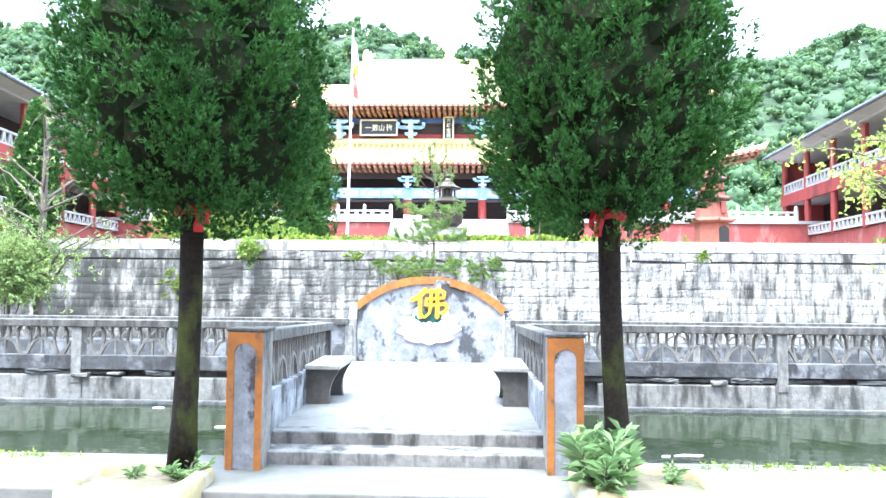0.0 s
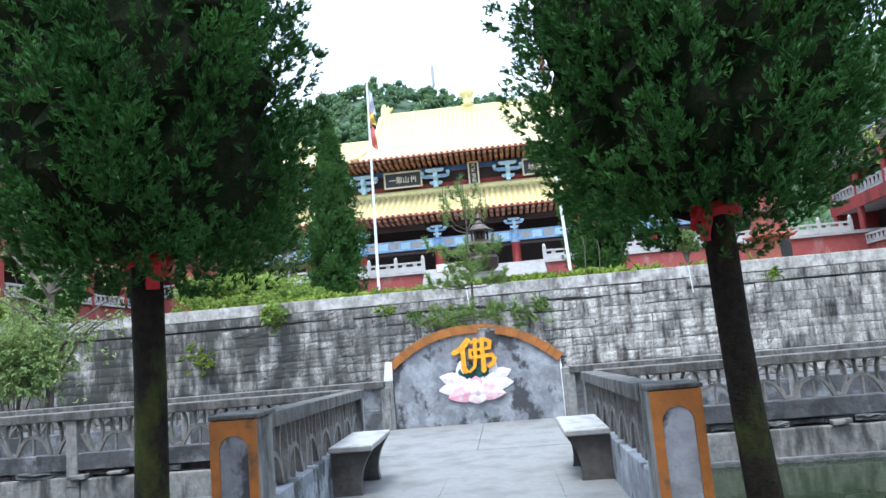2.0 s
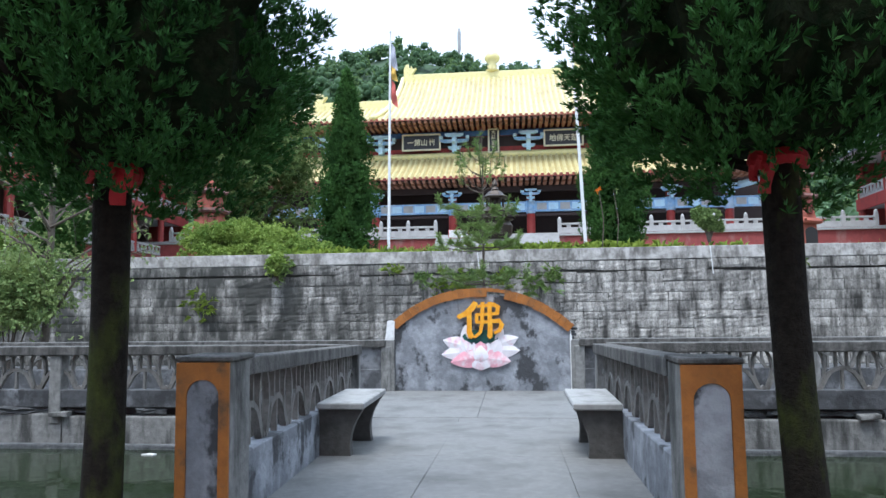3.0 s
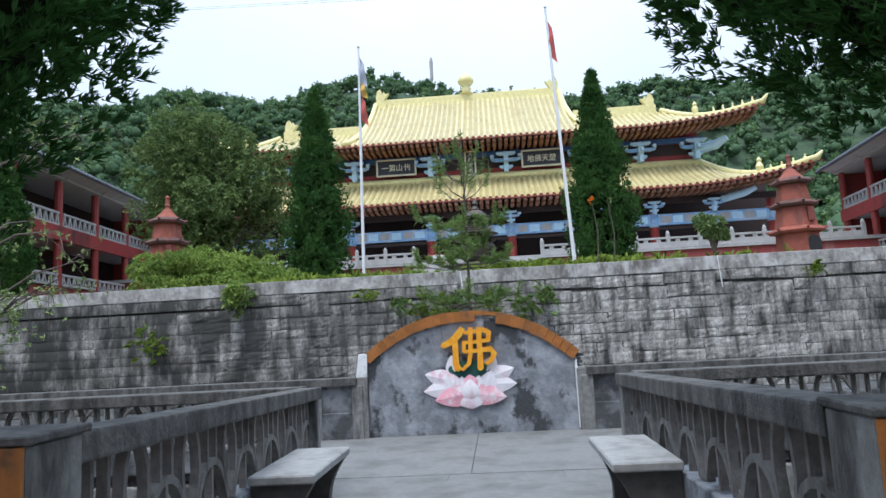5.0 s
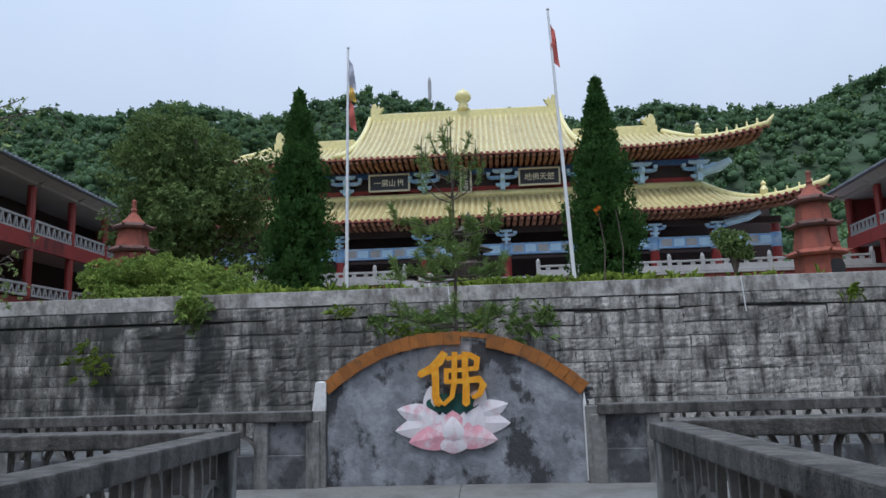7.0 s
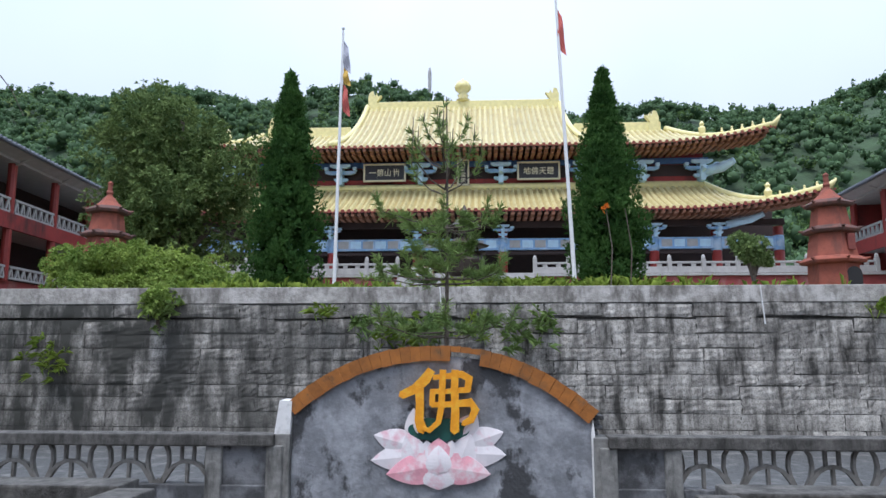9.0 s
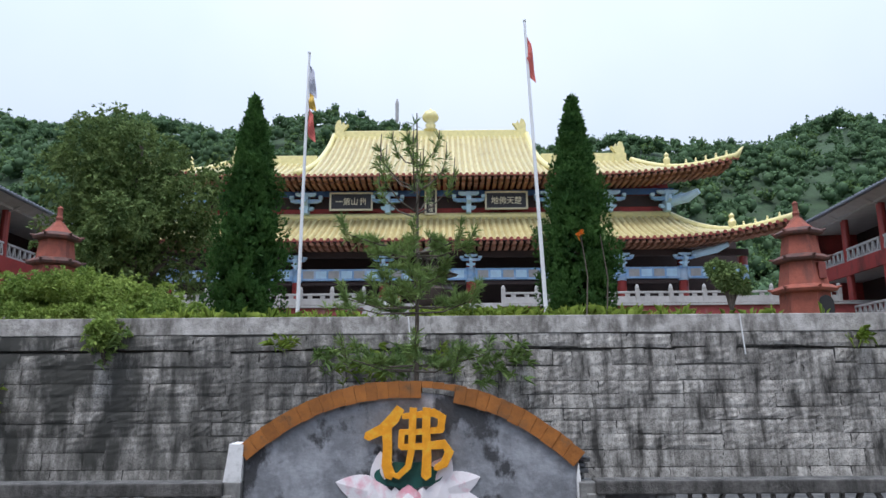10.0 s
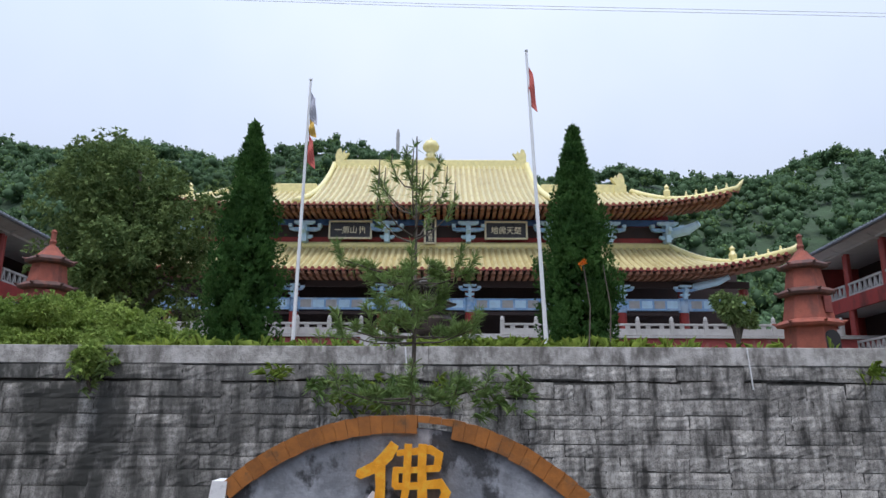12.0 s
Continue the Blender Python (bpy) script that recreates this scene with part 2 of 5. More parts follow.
# Darker copy of the woodland leaf; crown shade is painted into the hearts.
WOODS_SHADE = leaf_mat("woodland_painted_shade", (0.055, 0.105, 0.055), (0.11, 0.18, 0.09))
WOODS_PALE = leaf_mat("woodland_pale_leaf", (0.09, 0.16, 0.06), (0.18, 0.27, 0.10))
PALEBUSH = leaf_mat("pale_shrub_leaf", (0.12, 0.20, 0.07), (0.36, 0.44, 0.17))
LEAFY = leaf_mat("yellow_green_leaf", (0.22, 0.32, 0.06), (0.50, 0.58, 0.16))
LILY = leaf_mat("orange_lily", (0.70, 0.16, 0.02), (0.85, 0.32, 0.05))


def water_mat():
    m = bpy.data.materials.new("pond_water")
    m.use_nodes = True
    n, l = m.node_tree.nodes, m.node_tree.links
    b = n["Principled BSDF"]
    b.inputs["Base Color"].default_value = (0.018, 0.026, 0.013, 1)
    b.inputs["Roughness"].default_value, b.inputs["IOR"].default_value = 0.06, 1.33
    t = n.new("ShaderNodeTexNoise")
    t.inputs["Scale"].default_value, t.inputs["Detail"].default_value = 3.0, 3
    g = n.new("ShaderNodeNewGeometry")
    l.new(g.outputs["Position"], t.inputs["Vector"])
    bp = n.new("ShaderNodeBump")
    bp.inputs["Strength"].default_value, bp.inputs["Distance"].default_value = 0.12, 0.05
    l.new(t.outputs["Fac"], bp.inputs["Height"])
    l.new(bp.outputs["Normal"], b.inputs["Normal"])
    return m


WATER = water_mat()

# ---- mesh helpers ----
rng = np.random.default_rng(7)


def thing(name, loc, label, category, group="", kind=""):
    ob = new(name)
    ob.empty_display_size = 0.2
    ob.location = loc
    return tagged(ob, label, category, group, kind)


def finish(name, me, material, parent=None, label="", smooth=False):
    """Links a mesh given in world places under a thing or a part, whose turn is none."""
    org = Vector((0, 0, 0))
    p = parent
    while p:
        org += p.location
        p = p.parent
    me.transform(Matrix.Translation(-org))
    for mt in material if isinstance(material, (list, tuple)) else [material]:
        me.materials.append(mt)
    if smooth:
        me.polygons.foreach_set("use_smooth", [True] * len(me.polygons))
    ob = new(name, me)
    ob.parent = parent
    if label:
        ob["label"] = label
    return ob


def part(name, bm, material, parent=None, label="", smooth=False):
    bmesh.ops.recalc_face_normals(bm, faces=bm.faces)
    me = bpy.data.meshes.new(name)
    bm.to_mesh(me)
    bm.free()
    return finish(name, me, material, parent, label, smooth)


def structure(name, bm, material, label, smooth=False):
    return tagged(part(name, bm, material, None, label, smooth), label, name.split("_")[0], kind="structure")


def piece(name, me, parent, loc, rot=(0, 0, 0), scale=(1, 1, 1)):
    """One of many alike pieces on one mesh; loc is in the parent's frame."""
    ob = new(name, me)
    ob.parent = parent
    ob.location, ob.rotation_euler, ob.scale = loc, rot, scale
    return ob


def box(x0, x1, y0, y1, z0, z1, bevel=0.0, bm=None, jig=0.0):
    bm = bm or bmesh.new()
    r = bmesh.ops.create_cube(bm, size=1)
    for v in r["verts"]:
        v.co = Vector((x0 + (v.co.x + 0.5) * (x1 - x0), y0 + (v.co.y + 0.5) * (y1 - y0), z0 + (v.co.z + 0.5) * (z1 - z0)))
        if jig:
            v.co += Vector([random.uniform(-jig, jig) for _ in range(3)])
    if bevel:
        es = list({e for v in r["verts"] for e in v.link_edges})
        bmesh.ops.bevel(bm, geom=es, offset=bevel, segments=1 if bevel < 0.012 else 2, affect="EDGES", profile=0.6)
    return bm


def poly(pts, d0, d1, axis="y", bm=None):
    """A prism on a closed outline of (a, b), from d0 to d1 along the axis."""
    bm = bm or bmesh.new()
    put = {"y": lambda a, b, d: (a, d, b), "x": lambda a, b, d: (d, a, b), "z": lambda a, b, d: (a, b, d)}[axis]
    f = [bm.verts.new(put(a, b, d0)) for a, b in pts]
    g = [bm.verts.new(put(a, b, d1)) for a, b in pts]
    bm.faces.new(f)
    bm.faces.new(g[::-1])
    for i in range(len(pts)):
        j = (i + 1) % len(pts)
        bm.faces.new((f[j], f[i], g[i], g[j]))
    return bm


def tube(pts, radii, seg=8, bm=None, squash=1.0):
    bm = bm or bmesh.new()
    pts = [Vector(p) for p in pts]
    radii = radii if isinstance(radii, (list, tuple)) else [radii] * len(pts)
    rings = []
    ref = Vector((0.0, 0.0, 1.0))
    if abs((pts[-1] - pts[0]).normalized().z) > 0.9:
        ref = Vector((0.0, 1.0, 0.0))
    for i, p in enumerate(pts):
        d = (pts[min(i + 1, len(pts) - 1)] - pts[max(i - 1, 0)]).normalized()
        a = d.cross(ref).normalized()
        b = a.cross(d).normalized()
        rings.append([bm.verts.new(p + radii[i] * (math.cos(k * math.tau / seg) * a + squash * math.sin(k * math.tau / seg) * b)) for k in range(seg)])
    for r, s in zip(rings, rings[1:]):
        for k in range(seg):
            bm.faces.new((r[k], r[(k + 1) % seg], s[(k + 1) % seg], s[k]))
    bm.faces.new(rings[0])
    bm.faces.new(rings[-1][::-1])
    return bm


def lathe(profile, centre, seg=16, bm=None, turn=0.0):
    """A turned body of (radius, height) rings."""
    bm = bm or bmesh.new()
    cx, cy, cz = centre
    rings = [[bm.verts.new((cx + r * math.cos(turn + k * math.tau / seg), cy + r * math.sin(turn + k * math.tau / seg), cz + h)) for k in range(seg)] for r, h in profile]
    for r, s in zip(rings, rings[1:]):
        for k in range(seg):
            bm.faces.new((r[k], r[(k + 1) % seg], s[(k + 1) % seg], s[k]))
    bm.faces.new(rings[0][::-1])
    bm.faces.new(rings[-1])
    return bm


def cloud_mesh(name, v, f, material, parent=None, label=""):
    me = bpy.data.meshes.new(name)
    me.vertices.add(len(v))
    me.vertices.foreach_set("co", np.asarray(v, np.float32).ravel())
    k = f.shape[1]
    me.loops.add(f.size)
    me.loops.foreach_set("vertex_index", f.ravel().astype(np.int32))
    me.polygons.add(len(f))
    me.polygons.foreach_set("loop_start", np.arange(0, f.size, k, dtype=np.int32))
    me.update(calc_edges=True)
    return finish(name, me, material, parent, label)


def unit(a):
    return a / np.maximum(np.linalg.norm(a, axis=-1, keepdims=True), 1e-9)


def leaves(points, dirs, blades, length, width, spread, droop=0.0):
    """Pointed leaf blades (two bent triangles each) that fan out from every point round its direction."""
    n = len(points)
    p = np.repeat(points, blades, 0)
    d = unit(np.repeat(dirs, blades, 0) + spread * rng.normal(size=(n * blades, 3)))
    side = unit(np.cross(d, rng.normal(size=d.shape)))
    up = np.cross(side, d)
    ln = (length * rng.uniform(0.6, 1.25, (len(p), 1)))
    wd = width * rng.uniform(0.7, 1.2, (len(p), 1))
    mid = p + d * ln * 0.5 + up * ln * 0.06
    tip = p + d * ln + np.array([0, 0, -droop]) * ln
    v = np.stack([p, mid - side * wd * 0.5, tip, mid + side * wd * 0.5], 1).reshape(-1, 3)
    i = np.arange(len(p))[:, None] * 4
    f = np.concatenate([i + [0, 1, 2], i + [0, 2, 3]], 0)
    return v, f


def joined(*sets):
    vs, fs, at = [], [], 0
    for v, f in sets:
        vs.append(v)
        fs.append(f + at)
        at += len(v)
    return np.concatenate(vs), np.concatenate(fs)

# ---- ground, pond and deck ----
# Front plaza, pond basin, promenade, terrace garden and the hill behind, in one sheet.


def crest(x):
    across = (-150, -113, -100, -92, -81, -62, -42, -24, -10, 22, 36, 42, 50, 57, 64, 70, 76, 82, 90, 97, 150)
    height = (58, 56.5, 56, 54, 50.7, 53.5, 53, 54, 51.3, 47.5, 47.7, 46.2, 45.8, 47.5, 47, 49, 52, 53, 52.5, 51.7, 53)
    return float(np.interp(x, across, height)) - 2.0 + 0.5 * math.sin(x * 0.19)


def hill(x, y):
    near = 58 + 14 * math.exp(-(x / 50) ** 2)
    s = min(1, max(0, (y - near) / (150 - near)))
    rise = s * s * (3 - 2 * s) if y < 150 else 1
    return 2.45 + crest(x) * rise + (1.5 * math.sin(x * 0.11 + y * 0.07) * rise) - max(0, y - 170) * 0.18


def ground():
    bm = bmesh.new()
    xs = [-900, -500, -320] + list(range(-240, 241, 12)) + [320, 500, 900]
    ys = [(-900, -0.18), (5.1, -0.18), (5.2, -0.18), (6.19, -0.18), (6.2, -0.95), (10.3, -0.95), (10.31, -0.01), (17.9, -0.01), (17.95, 2.45), (40, 2.45), (58, 2.45)]
    ys += [(y, None) for y in (66, 74, 82, 90, 98, 106, 114, 122, 130, 138, 146, 154, 165, 180, 220, 400, 900)]
    rows = [[bm.verts.new((x, y, hill(x, y) if z is None else z)) for x in xs] for y, z in ys]
    for r, s in zip(rows, rows[1:]):
        for i in range(len(xs) - 1):
            f = bm.faces.new((r[i], r[i + 1], s[i + 1], s[i]))
            y = f.calc_center_median().y
            f.material_index = 0 if y < 6.19 else 3 if y < 10.3 else 0 if y < 13 else 3 if y < 18 else 1 if y < 60 else 2
    ob = part("ground", bm, [PAVING, EARTH, FOREST_FLOOR, BANK], None)
    return tagged(ob, "cement plaza, pond basin, garden earth and wooded hillside", "ground", kind="structure")


ground()

structure("water", box(-40, 40, 6.22, 10.28, -0.5, -0.33), WATER, "still murky green pond water with dull reflections")
structure("pavement_apron", box(-14, 14, 5.2, 6.24, -0.6, -0.073, 0.015), PAVING, "pale cement apron with a low kerb along the pond")

# The deck, cast in bays with open joints, and two steps up to it.
def deck_z(y):
    """The deck falls gently from the steps towards the screen."""
    return 0.14 * min(1, max(0, (10.0 - y) / 3.75))


def canted(bm):
    for v in bm.verts:
        if v.co.z > -0.2:
            v.co.z += deck_z(v.co.y)
    return bm


deck = structure("floor_deck", canted(box(-1.52, 1.52, 6.3, 10.45, -0.9, -0.012)), DECK, "pale smooth cement deck of the pond bridge")
for x0, x1 in ((-1.30, -0.205), (-0.202, 0.838), (0.841, 1.33)):
    for y0, y1 in ((6.27, 8.05), (8.053, 10.0), (10.003, 10.42)):
        part("slab", canted(box(x0, x1, y0, y1, -0.05, 0.0, 0.004)), DECK, deck)
prom = structure("pavement_promenade", box(-30, 30, 10.42, 13.1, -0.6, -0.03), DECK, "cement promenade between two concrete railings")
for i in range(-6, 6):
    part("slab", box(i * 2.4 + 0.004, i * 2.4 + 2.396, 10.46, 13.0, -0.03, -0.001, 0.004), DECK, prom)
steps = tagged(new("stairs_deck"), "two worn concrete steps up to the deck", "stairs", kind="structure")
part("step", box(-1.10, 1.30, 6.26, 6.5, -0.3, 0.135, 0.012), CONCRETE, steps)
part("step", box(-1.13, 1.35, 5.96, 6.265, -0.3, 0.032, 0.012), CONCRETE, steps)

# ---- retaining wall ----
WY = 17.8
wall = structure("wall_north", box(-45, 45, WY + 0.014, WY + 0.6, -0.3, 2.03, 0, box(-45, 45, WY + 0.014, WY + 0.6, 2.075, 2.295, 0, box(-45, 45, WY + 0.06, WY + 0.58, 2.02, 2.08))), MORTAR, "tall weathered limestone retaining wall with black rain streaks")
for x0 in np.arange(-45, 45, 7.5):
    part("coping", box(x0 + 0.001, x0 + 7.499, WY - 0.012 + random.uniform(-0.003, 0.003), WY + 0.65, 2.3, 2.57 + random.uniform(-0.006, 0.006), 0.012), WALLCAP, wall, "smooth cement coping")


def stone_mesh(w, h, jag):
    bm = bmesh.new()
    n, k = 6, 4
    g = [[bm.verts.new(((i / n - 0.5) * w, -random.uniform(0.0, 0.014) if 0 < i < n and 0 < j < k else random.uniform(-0.004, 0.006), (j / k - 0.5) * h)) for i in range(n + 1)] for j in range(k + 1)]
    for j in range(k + 1):
        for i in range(n + 1):
            g[j][i].co.x += random.uniform(-jag, jag)
            g[j][i].co.z += random.uniform(-jag, jag)
    for j in range(k):
        for i in range(n):
            bm.faces.new((g[j][i], g[j][i + 1], g[j + 1][i + 1], g[j + 1][i]))
    me = bpy.data.meshes.new("stone")
    bm.to_mesh(me)
    bm.free()
    return me


stone_kinds = [(w, stone_mesh(w, 1.0, 0.018)) for w in (0.32, 0.4, 0.48, 0.56, 0.66, 0.8) for _ in range(2)]
for _, me in stone_kinds:
    me.materials.append(STONE)
courses = [(2.075, 2.30), (1.8, 2.03), (1.57, 1.795), (1.37, 1.565), (1.16, 1.365), (0.98, 1.155), (0.78, 0.975), (0.55, 0.775), (0.3, 0.545), (0.0, 0.295)]
far_v, far_f, far_at = [], [], 0
for z0, z1 in courses:
    x = -32 + random.uniform(0, 0.4)
    while x < 32:
        w, me = random.choice(stone_kinds)
        w2 = w * random.uniform(0.9, 1.1)
        if z0 > 1.99:
            w2 *= 1.5
        zc, h = (z0 + z1) / 2, (z1 - z0) - 0.004
        if abs(x) < 6.4 and z0 > 0.5:
            piece("stone", me, wall, (x + w2 / 2, WY + random.uniform(0.0, 0.006), zc + random.uniform(-0.014, 0.014) * (2 if z0 > 1.79 else 0.5)), (0, random.uniform(-0.014, 0.014) * (2 if z0 > 1.79 else 1), 0), (w2 / w, random.uniform(0.6, 1.3), h * random.uniform(0.92, 1.08)))
        else:
            c = np.empty(len(me.vertices) * 3)
            me.vertices.foreach_get("co", c)
            c = c.reshape(-1, 3) * [w2 / w, 0.9, h] + [x + w2 / 2, WY + random.uniform(0, 0.006), zc]
            q = np.array([list(p.vertices) for p in me.polygons])
            far_v.append(c)
            far_f.append(q + far_at)
            far_at += len(c)
        x += w2 + 0.006
tagged(cloud_mesh("stone_courses", np.concatenate(far_v), np.concatenate(far_f), STONE_FAR, wall), kind="stuff")
# A long open crack under the top course and two pale rods left in it.
for x0, z0 in ((-0.3, 2.06), (4.82, 2.07)):
    part("drain_rod", tube([(x0, WY - 0.03, z0 - 0.12), (x0 - 0.05, WY - 0.05, z0 + 0.5)], 0.012, 6), WHITE, wall, "thin pale plastic rod")

# ---- railings ----


def lattice_mesh(p, h):
    """One bay of the cast lattice: an arch with a mullion, two bars above it, and curved ribs round the gap to the next bay."""
    bm = bmesh.new()

    def rib(pts, r, k):
        left, right = [], []
        for j, (a, b) in enumerate(pts):
            n0, n1 = pts[max(j - 1, 0)], pts[min(j + 1, len(pts) - 1)]
            d = Vector((n1[0] - n0[0], n1[1] - n0[1])).normalized()
            left.append((a - d.y * r, b + d.x * r))
            right.append((a + d.y * r, b - d.x * r))
        poly(left + right[::-1], -0.021 - 0.0015 * k, 0.021 + 0.0015 * k, "y", bm)

    rib([(0, 0), (0, h * 0.57)], 0.013, 0)
    for s in (-1, 1):
        rib([(s * p * a, h * b) for a, b in ((0.43, 0.0), (0.36, 0.16), (0.30, 0.31), (0.22, 0.45), (0.11, 0.53), (0.0, 0.56))], 0.018, 2 if s > 0 else 3)
        rib([(s * p * a, h * b) for a, b in ((0.44, 0.0), (0.345, 0.33), (0.315, 0.55), (0.335, 0.8), (0.405, 1.0))], 0.014, 1)
        rib([(s * p * 0.105, h * 0.52), (s * p * 0.105, h)], 0.012, 0)
        poly([(s * p * 0.385, 0), (s * p * 0.5, 0), (s * p * 0.5, 0.05)][::s], -0.02, 0.02, "y", bm)
    poly([(-p * 0.3, h * 0.95), (p * 0.3, h * 0.95), (p * 0.34, h), (-p * 0.34, h)], -0.019, 0.019, "y", bm)
    bmesh.ops.recalc_face_normals(bm, faces=bm.faces)
    me = bpy.data.meshes.new("lattice")
    bm.to_mesh(me)
    bm.free()
    me.materials.append(LATTICE)
    return me


BAY = 0.56
LATT = lattice_mesh(BAY, 0.40)


def railing(name, a, b, label, height=(0.88, 0.93), base=0.36, cap=0.22, posts=(), foot=-0.05, coat=None, lift=0.0, blank=0):
    """A concrete railing from a to b: solid base, cast lattice, heavy cap; height at each end."""
    (ax, ay), (bx, by) = a, b
    d = Vector((bx - ax, by - ay, 0))
    length, ang = d.length, math.atan2(by - ay, bx - ax)
    th = thing(name, (ax, ay, 0), label, "railing", "concrete railings round the pond")
    th.rotation_euler = (0, 0, ang)
    h0, h1 = height
    coat = coat or PLASTER

    def local(bmx, nm, material, lab=""):
        bmesh.ops.recalc_face_normals(bmx, faces=bmx.faces)
        me = bpy.data.meshes.new(nm)
        bmx.to_mesh(me)
        bmx.free()
        me.materials.append(material)
        ob = new(nm, me)
        ob.parent = th
        if lab:
            ob["label"] = lab
        return ob

    n = max(1, round(length / BAY))
    pitch = length / n

    def sloped(bmx):
        for v in bmx.verts:
            v.co.z += (h1 - h0) * v.co.x / length if v.co.z > 0.6 else lift * (1 - v.co.x / length)
        return bmx

    def long_box(y0, y1, z0, z1, bev):
        bmx = box(0, length, y0, y1, z0, z1, bev)
        return sloped(bmx)

    local(long_box(-cap / 2, cap / 2, h0 - 0.105, h0, 0.012), "cap", CAP, "thick weathered concrete cap")
    local(sloped(box(0, length, -0.075, 0.075, foot, base, 0.008)), "base", coat, "grey plastered base")
    for i in range(n):
        x = (i + 0.5) * pitch
        top, low = h0 + (h1 - h0) * x / length - 0.1, base + lift * (1 - x / length)
        if i < blank:
            local(box(i * pitch, (i + 1) * pitch, -0.045, 0.045, base - 0.004, top + 0.004), "end_panel", coat, "solid plastered end panel")
            continue
        piece("lattice", LATT, th, (x, 0, low - 0.004), (0, 0, 0), (pitch / BAY, 1.0, (top - low + 0.008) / 0.40))
    for x in posts:
        local(box(x - 0.075, x + 0.075, -0.085, 0.085, -0.05, h0 + (h1 - h0) * x / length - 0.1, 0.01), "post", CONCRETE)
    return th


railing("bridge_railing", (-1.15, 6.06), (-1.39, 10.05), "grey concrete bridge railing with arched lattice beside a bench", (1.04, 0.88), 0.37, 0.2, posts=(3.9,), lift=0.135)
railing("bridge_railing", (1.365, 6.06), (1.42, 10.05), "grey concrete bridge railing with arched lattice and rain stains", (1.03, 0.88), 0.37, 0.2, posts=(3.9,), lift=0.135)
for s in (-1, 1):
    railing("pond_railing", (s * 1.5, 10.2), (s * 22, 10.2), "long grey concrete railing on the far pond bank", (0.88, 0.88), 0.36, foot=0.15, coat=DARKPLASTER, posts=[0.1] + list(np.arange(3.6, 20, 3.6)))
    railing("terrace_railing", (s * 1.5 - 0.06, 13.0), (s * 22, 13.0), "long stained concrete railing in front of the retaining wall", (0.79, 0.79), 0.34, coat=DARKPLASTER, posts=[0.0, 0.56] + list(np.arange(3.4, 20, 3.4)), blank=1)

# Gate posts with an ochre painted border round an arched grey panel.


def gate_post(cx, top):
    th = thing("gate_post", (cx, 5.92, -0.075), "square concrete gate post with ochre border and arched grey panel", "post", "gate posts of the bridge")
    w = 0.145
    part("body", box(cx - w, cx + w, 5.78, 6.06, -0.09, top - 0.002, 0.008), CONCRETE, th)
    part("capstone", box(cx - w - 0.01, cx + w + 0.016, 5.768, 6.085, top - 0.002, top + 0.025, 0.006), CAP, th, "thin concrete capstone")
    zi, wi = top - 0.18, 0.089
    arc = [(cx + wi * math.cos(a), zi + wi * 0.95 * math.sin(a)) for a in np.linspace(0, math.pi, 13)]
    bm = bmesh.new()
    outer = [(cx + w, -0.085), (cx + w, top - 0.006), (cx - w, top - 0.006), (cx - w, -0.085)]
    inner = [(cx - wi, -0.085), *arc[::-1], (cx + wi, -0.085)]
    poly(outer[:] + inner[:], 5.766, 5.782, "y", bm)
    part("border", bm, ORANGE, th, "ochre painted border")
    part("panel", poly([(cx - wi + 0.002, -0.08), *[(cx + (x - cx) * 0.98, z - 0.002) for x, z in arc[::-1]], (cx + wi - 0.002, -0.08)], 5.774, 5.781), PLASTER, th, "grey plaster panel with an arched top")


gate_post(-1.18, 1.04)
gate_post(1.415, 1.02)

# ---- benches ----


def bench(x_wall, s):
    y0, y1, top = 7.93, 8.93, 0.52
    th = thing("bench", (x_wall, (y0 + y1) / 2, 0), "concrete slab bench on curved dark legs against the railing", "bench", "benches on the bridge")
    xs = sorted((x_wall, x_wall + s * 0.4))
    part("seat", box(xs[0], xs[1], y0, y1, top - 0.055, top, 0.01), BENCHTOP, th, "pale worn concrete slab")
    for y in (y0 + 0.06, y1 - 0.14):
        edge = [(x_wall + s * (0.285 - 0.03 * math.sin(t * math.pi) + 0.10 * t ** 2.2), 0.035 + t * (top - 0.091)) for t in np.linspace(0, 1, 9)]
        part("leg", poly([(x_wall, 0.035), *edge, (x_wall, top - 0.056)], y, y + 0.09), BENCH, th, "stained concrete leg with shade put into its dark colour")


bench(-1.20, 1)
bench(1.315, -1)

# ---- screen with lotus ----
SY = 13.0
screen = thing("screen_wall", (-0.06, SY, 0), "arched grey plaster screen wall with ochre brick rim", "screen wall")
X0, X1, ZS0, ZS1, ZT = -1.42, 1.31, 0.99, 0.93, 1.49


def rim(t, out=0.0):
    """The arch line from the left springing (0) to the right (1), moved outwards."""
    u = 2 * t - 1
    x = X0 + (X1 - X0) * t
    z = (ZS0 + (ZS1 - ZS0) * t) + (ZT - (ZS0 + ZS1) / 2) * (1 - abs(u) ** 2.25)
    e = 1e-3
    u2 = u + e
    dz = ((ZT - 0.96) * (abs(u) ** 2.25 - abs(u2) ** 2.25)) / e / ((X1 - X0) / 2)
    nrm = Vector((-dz, 1)).normalized()
    return x + nrm.x * out, z + nrm.y * out


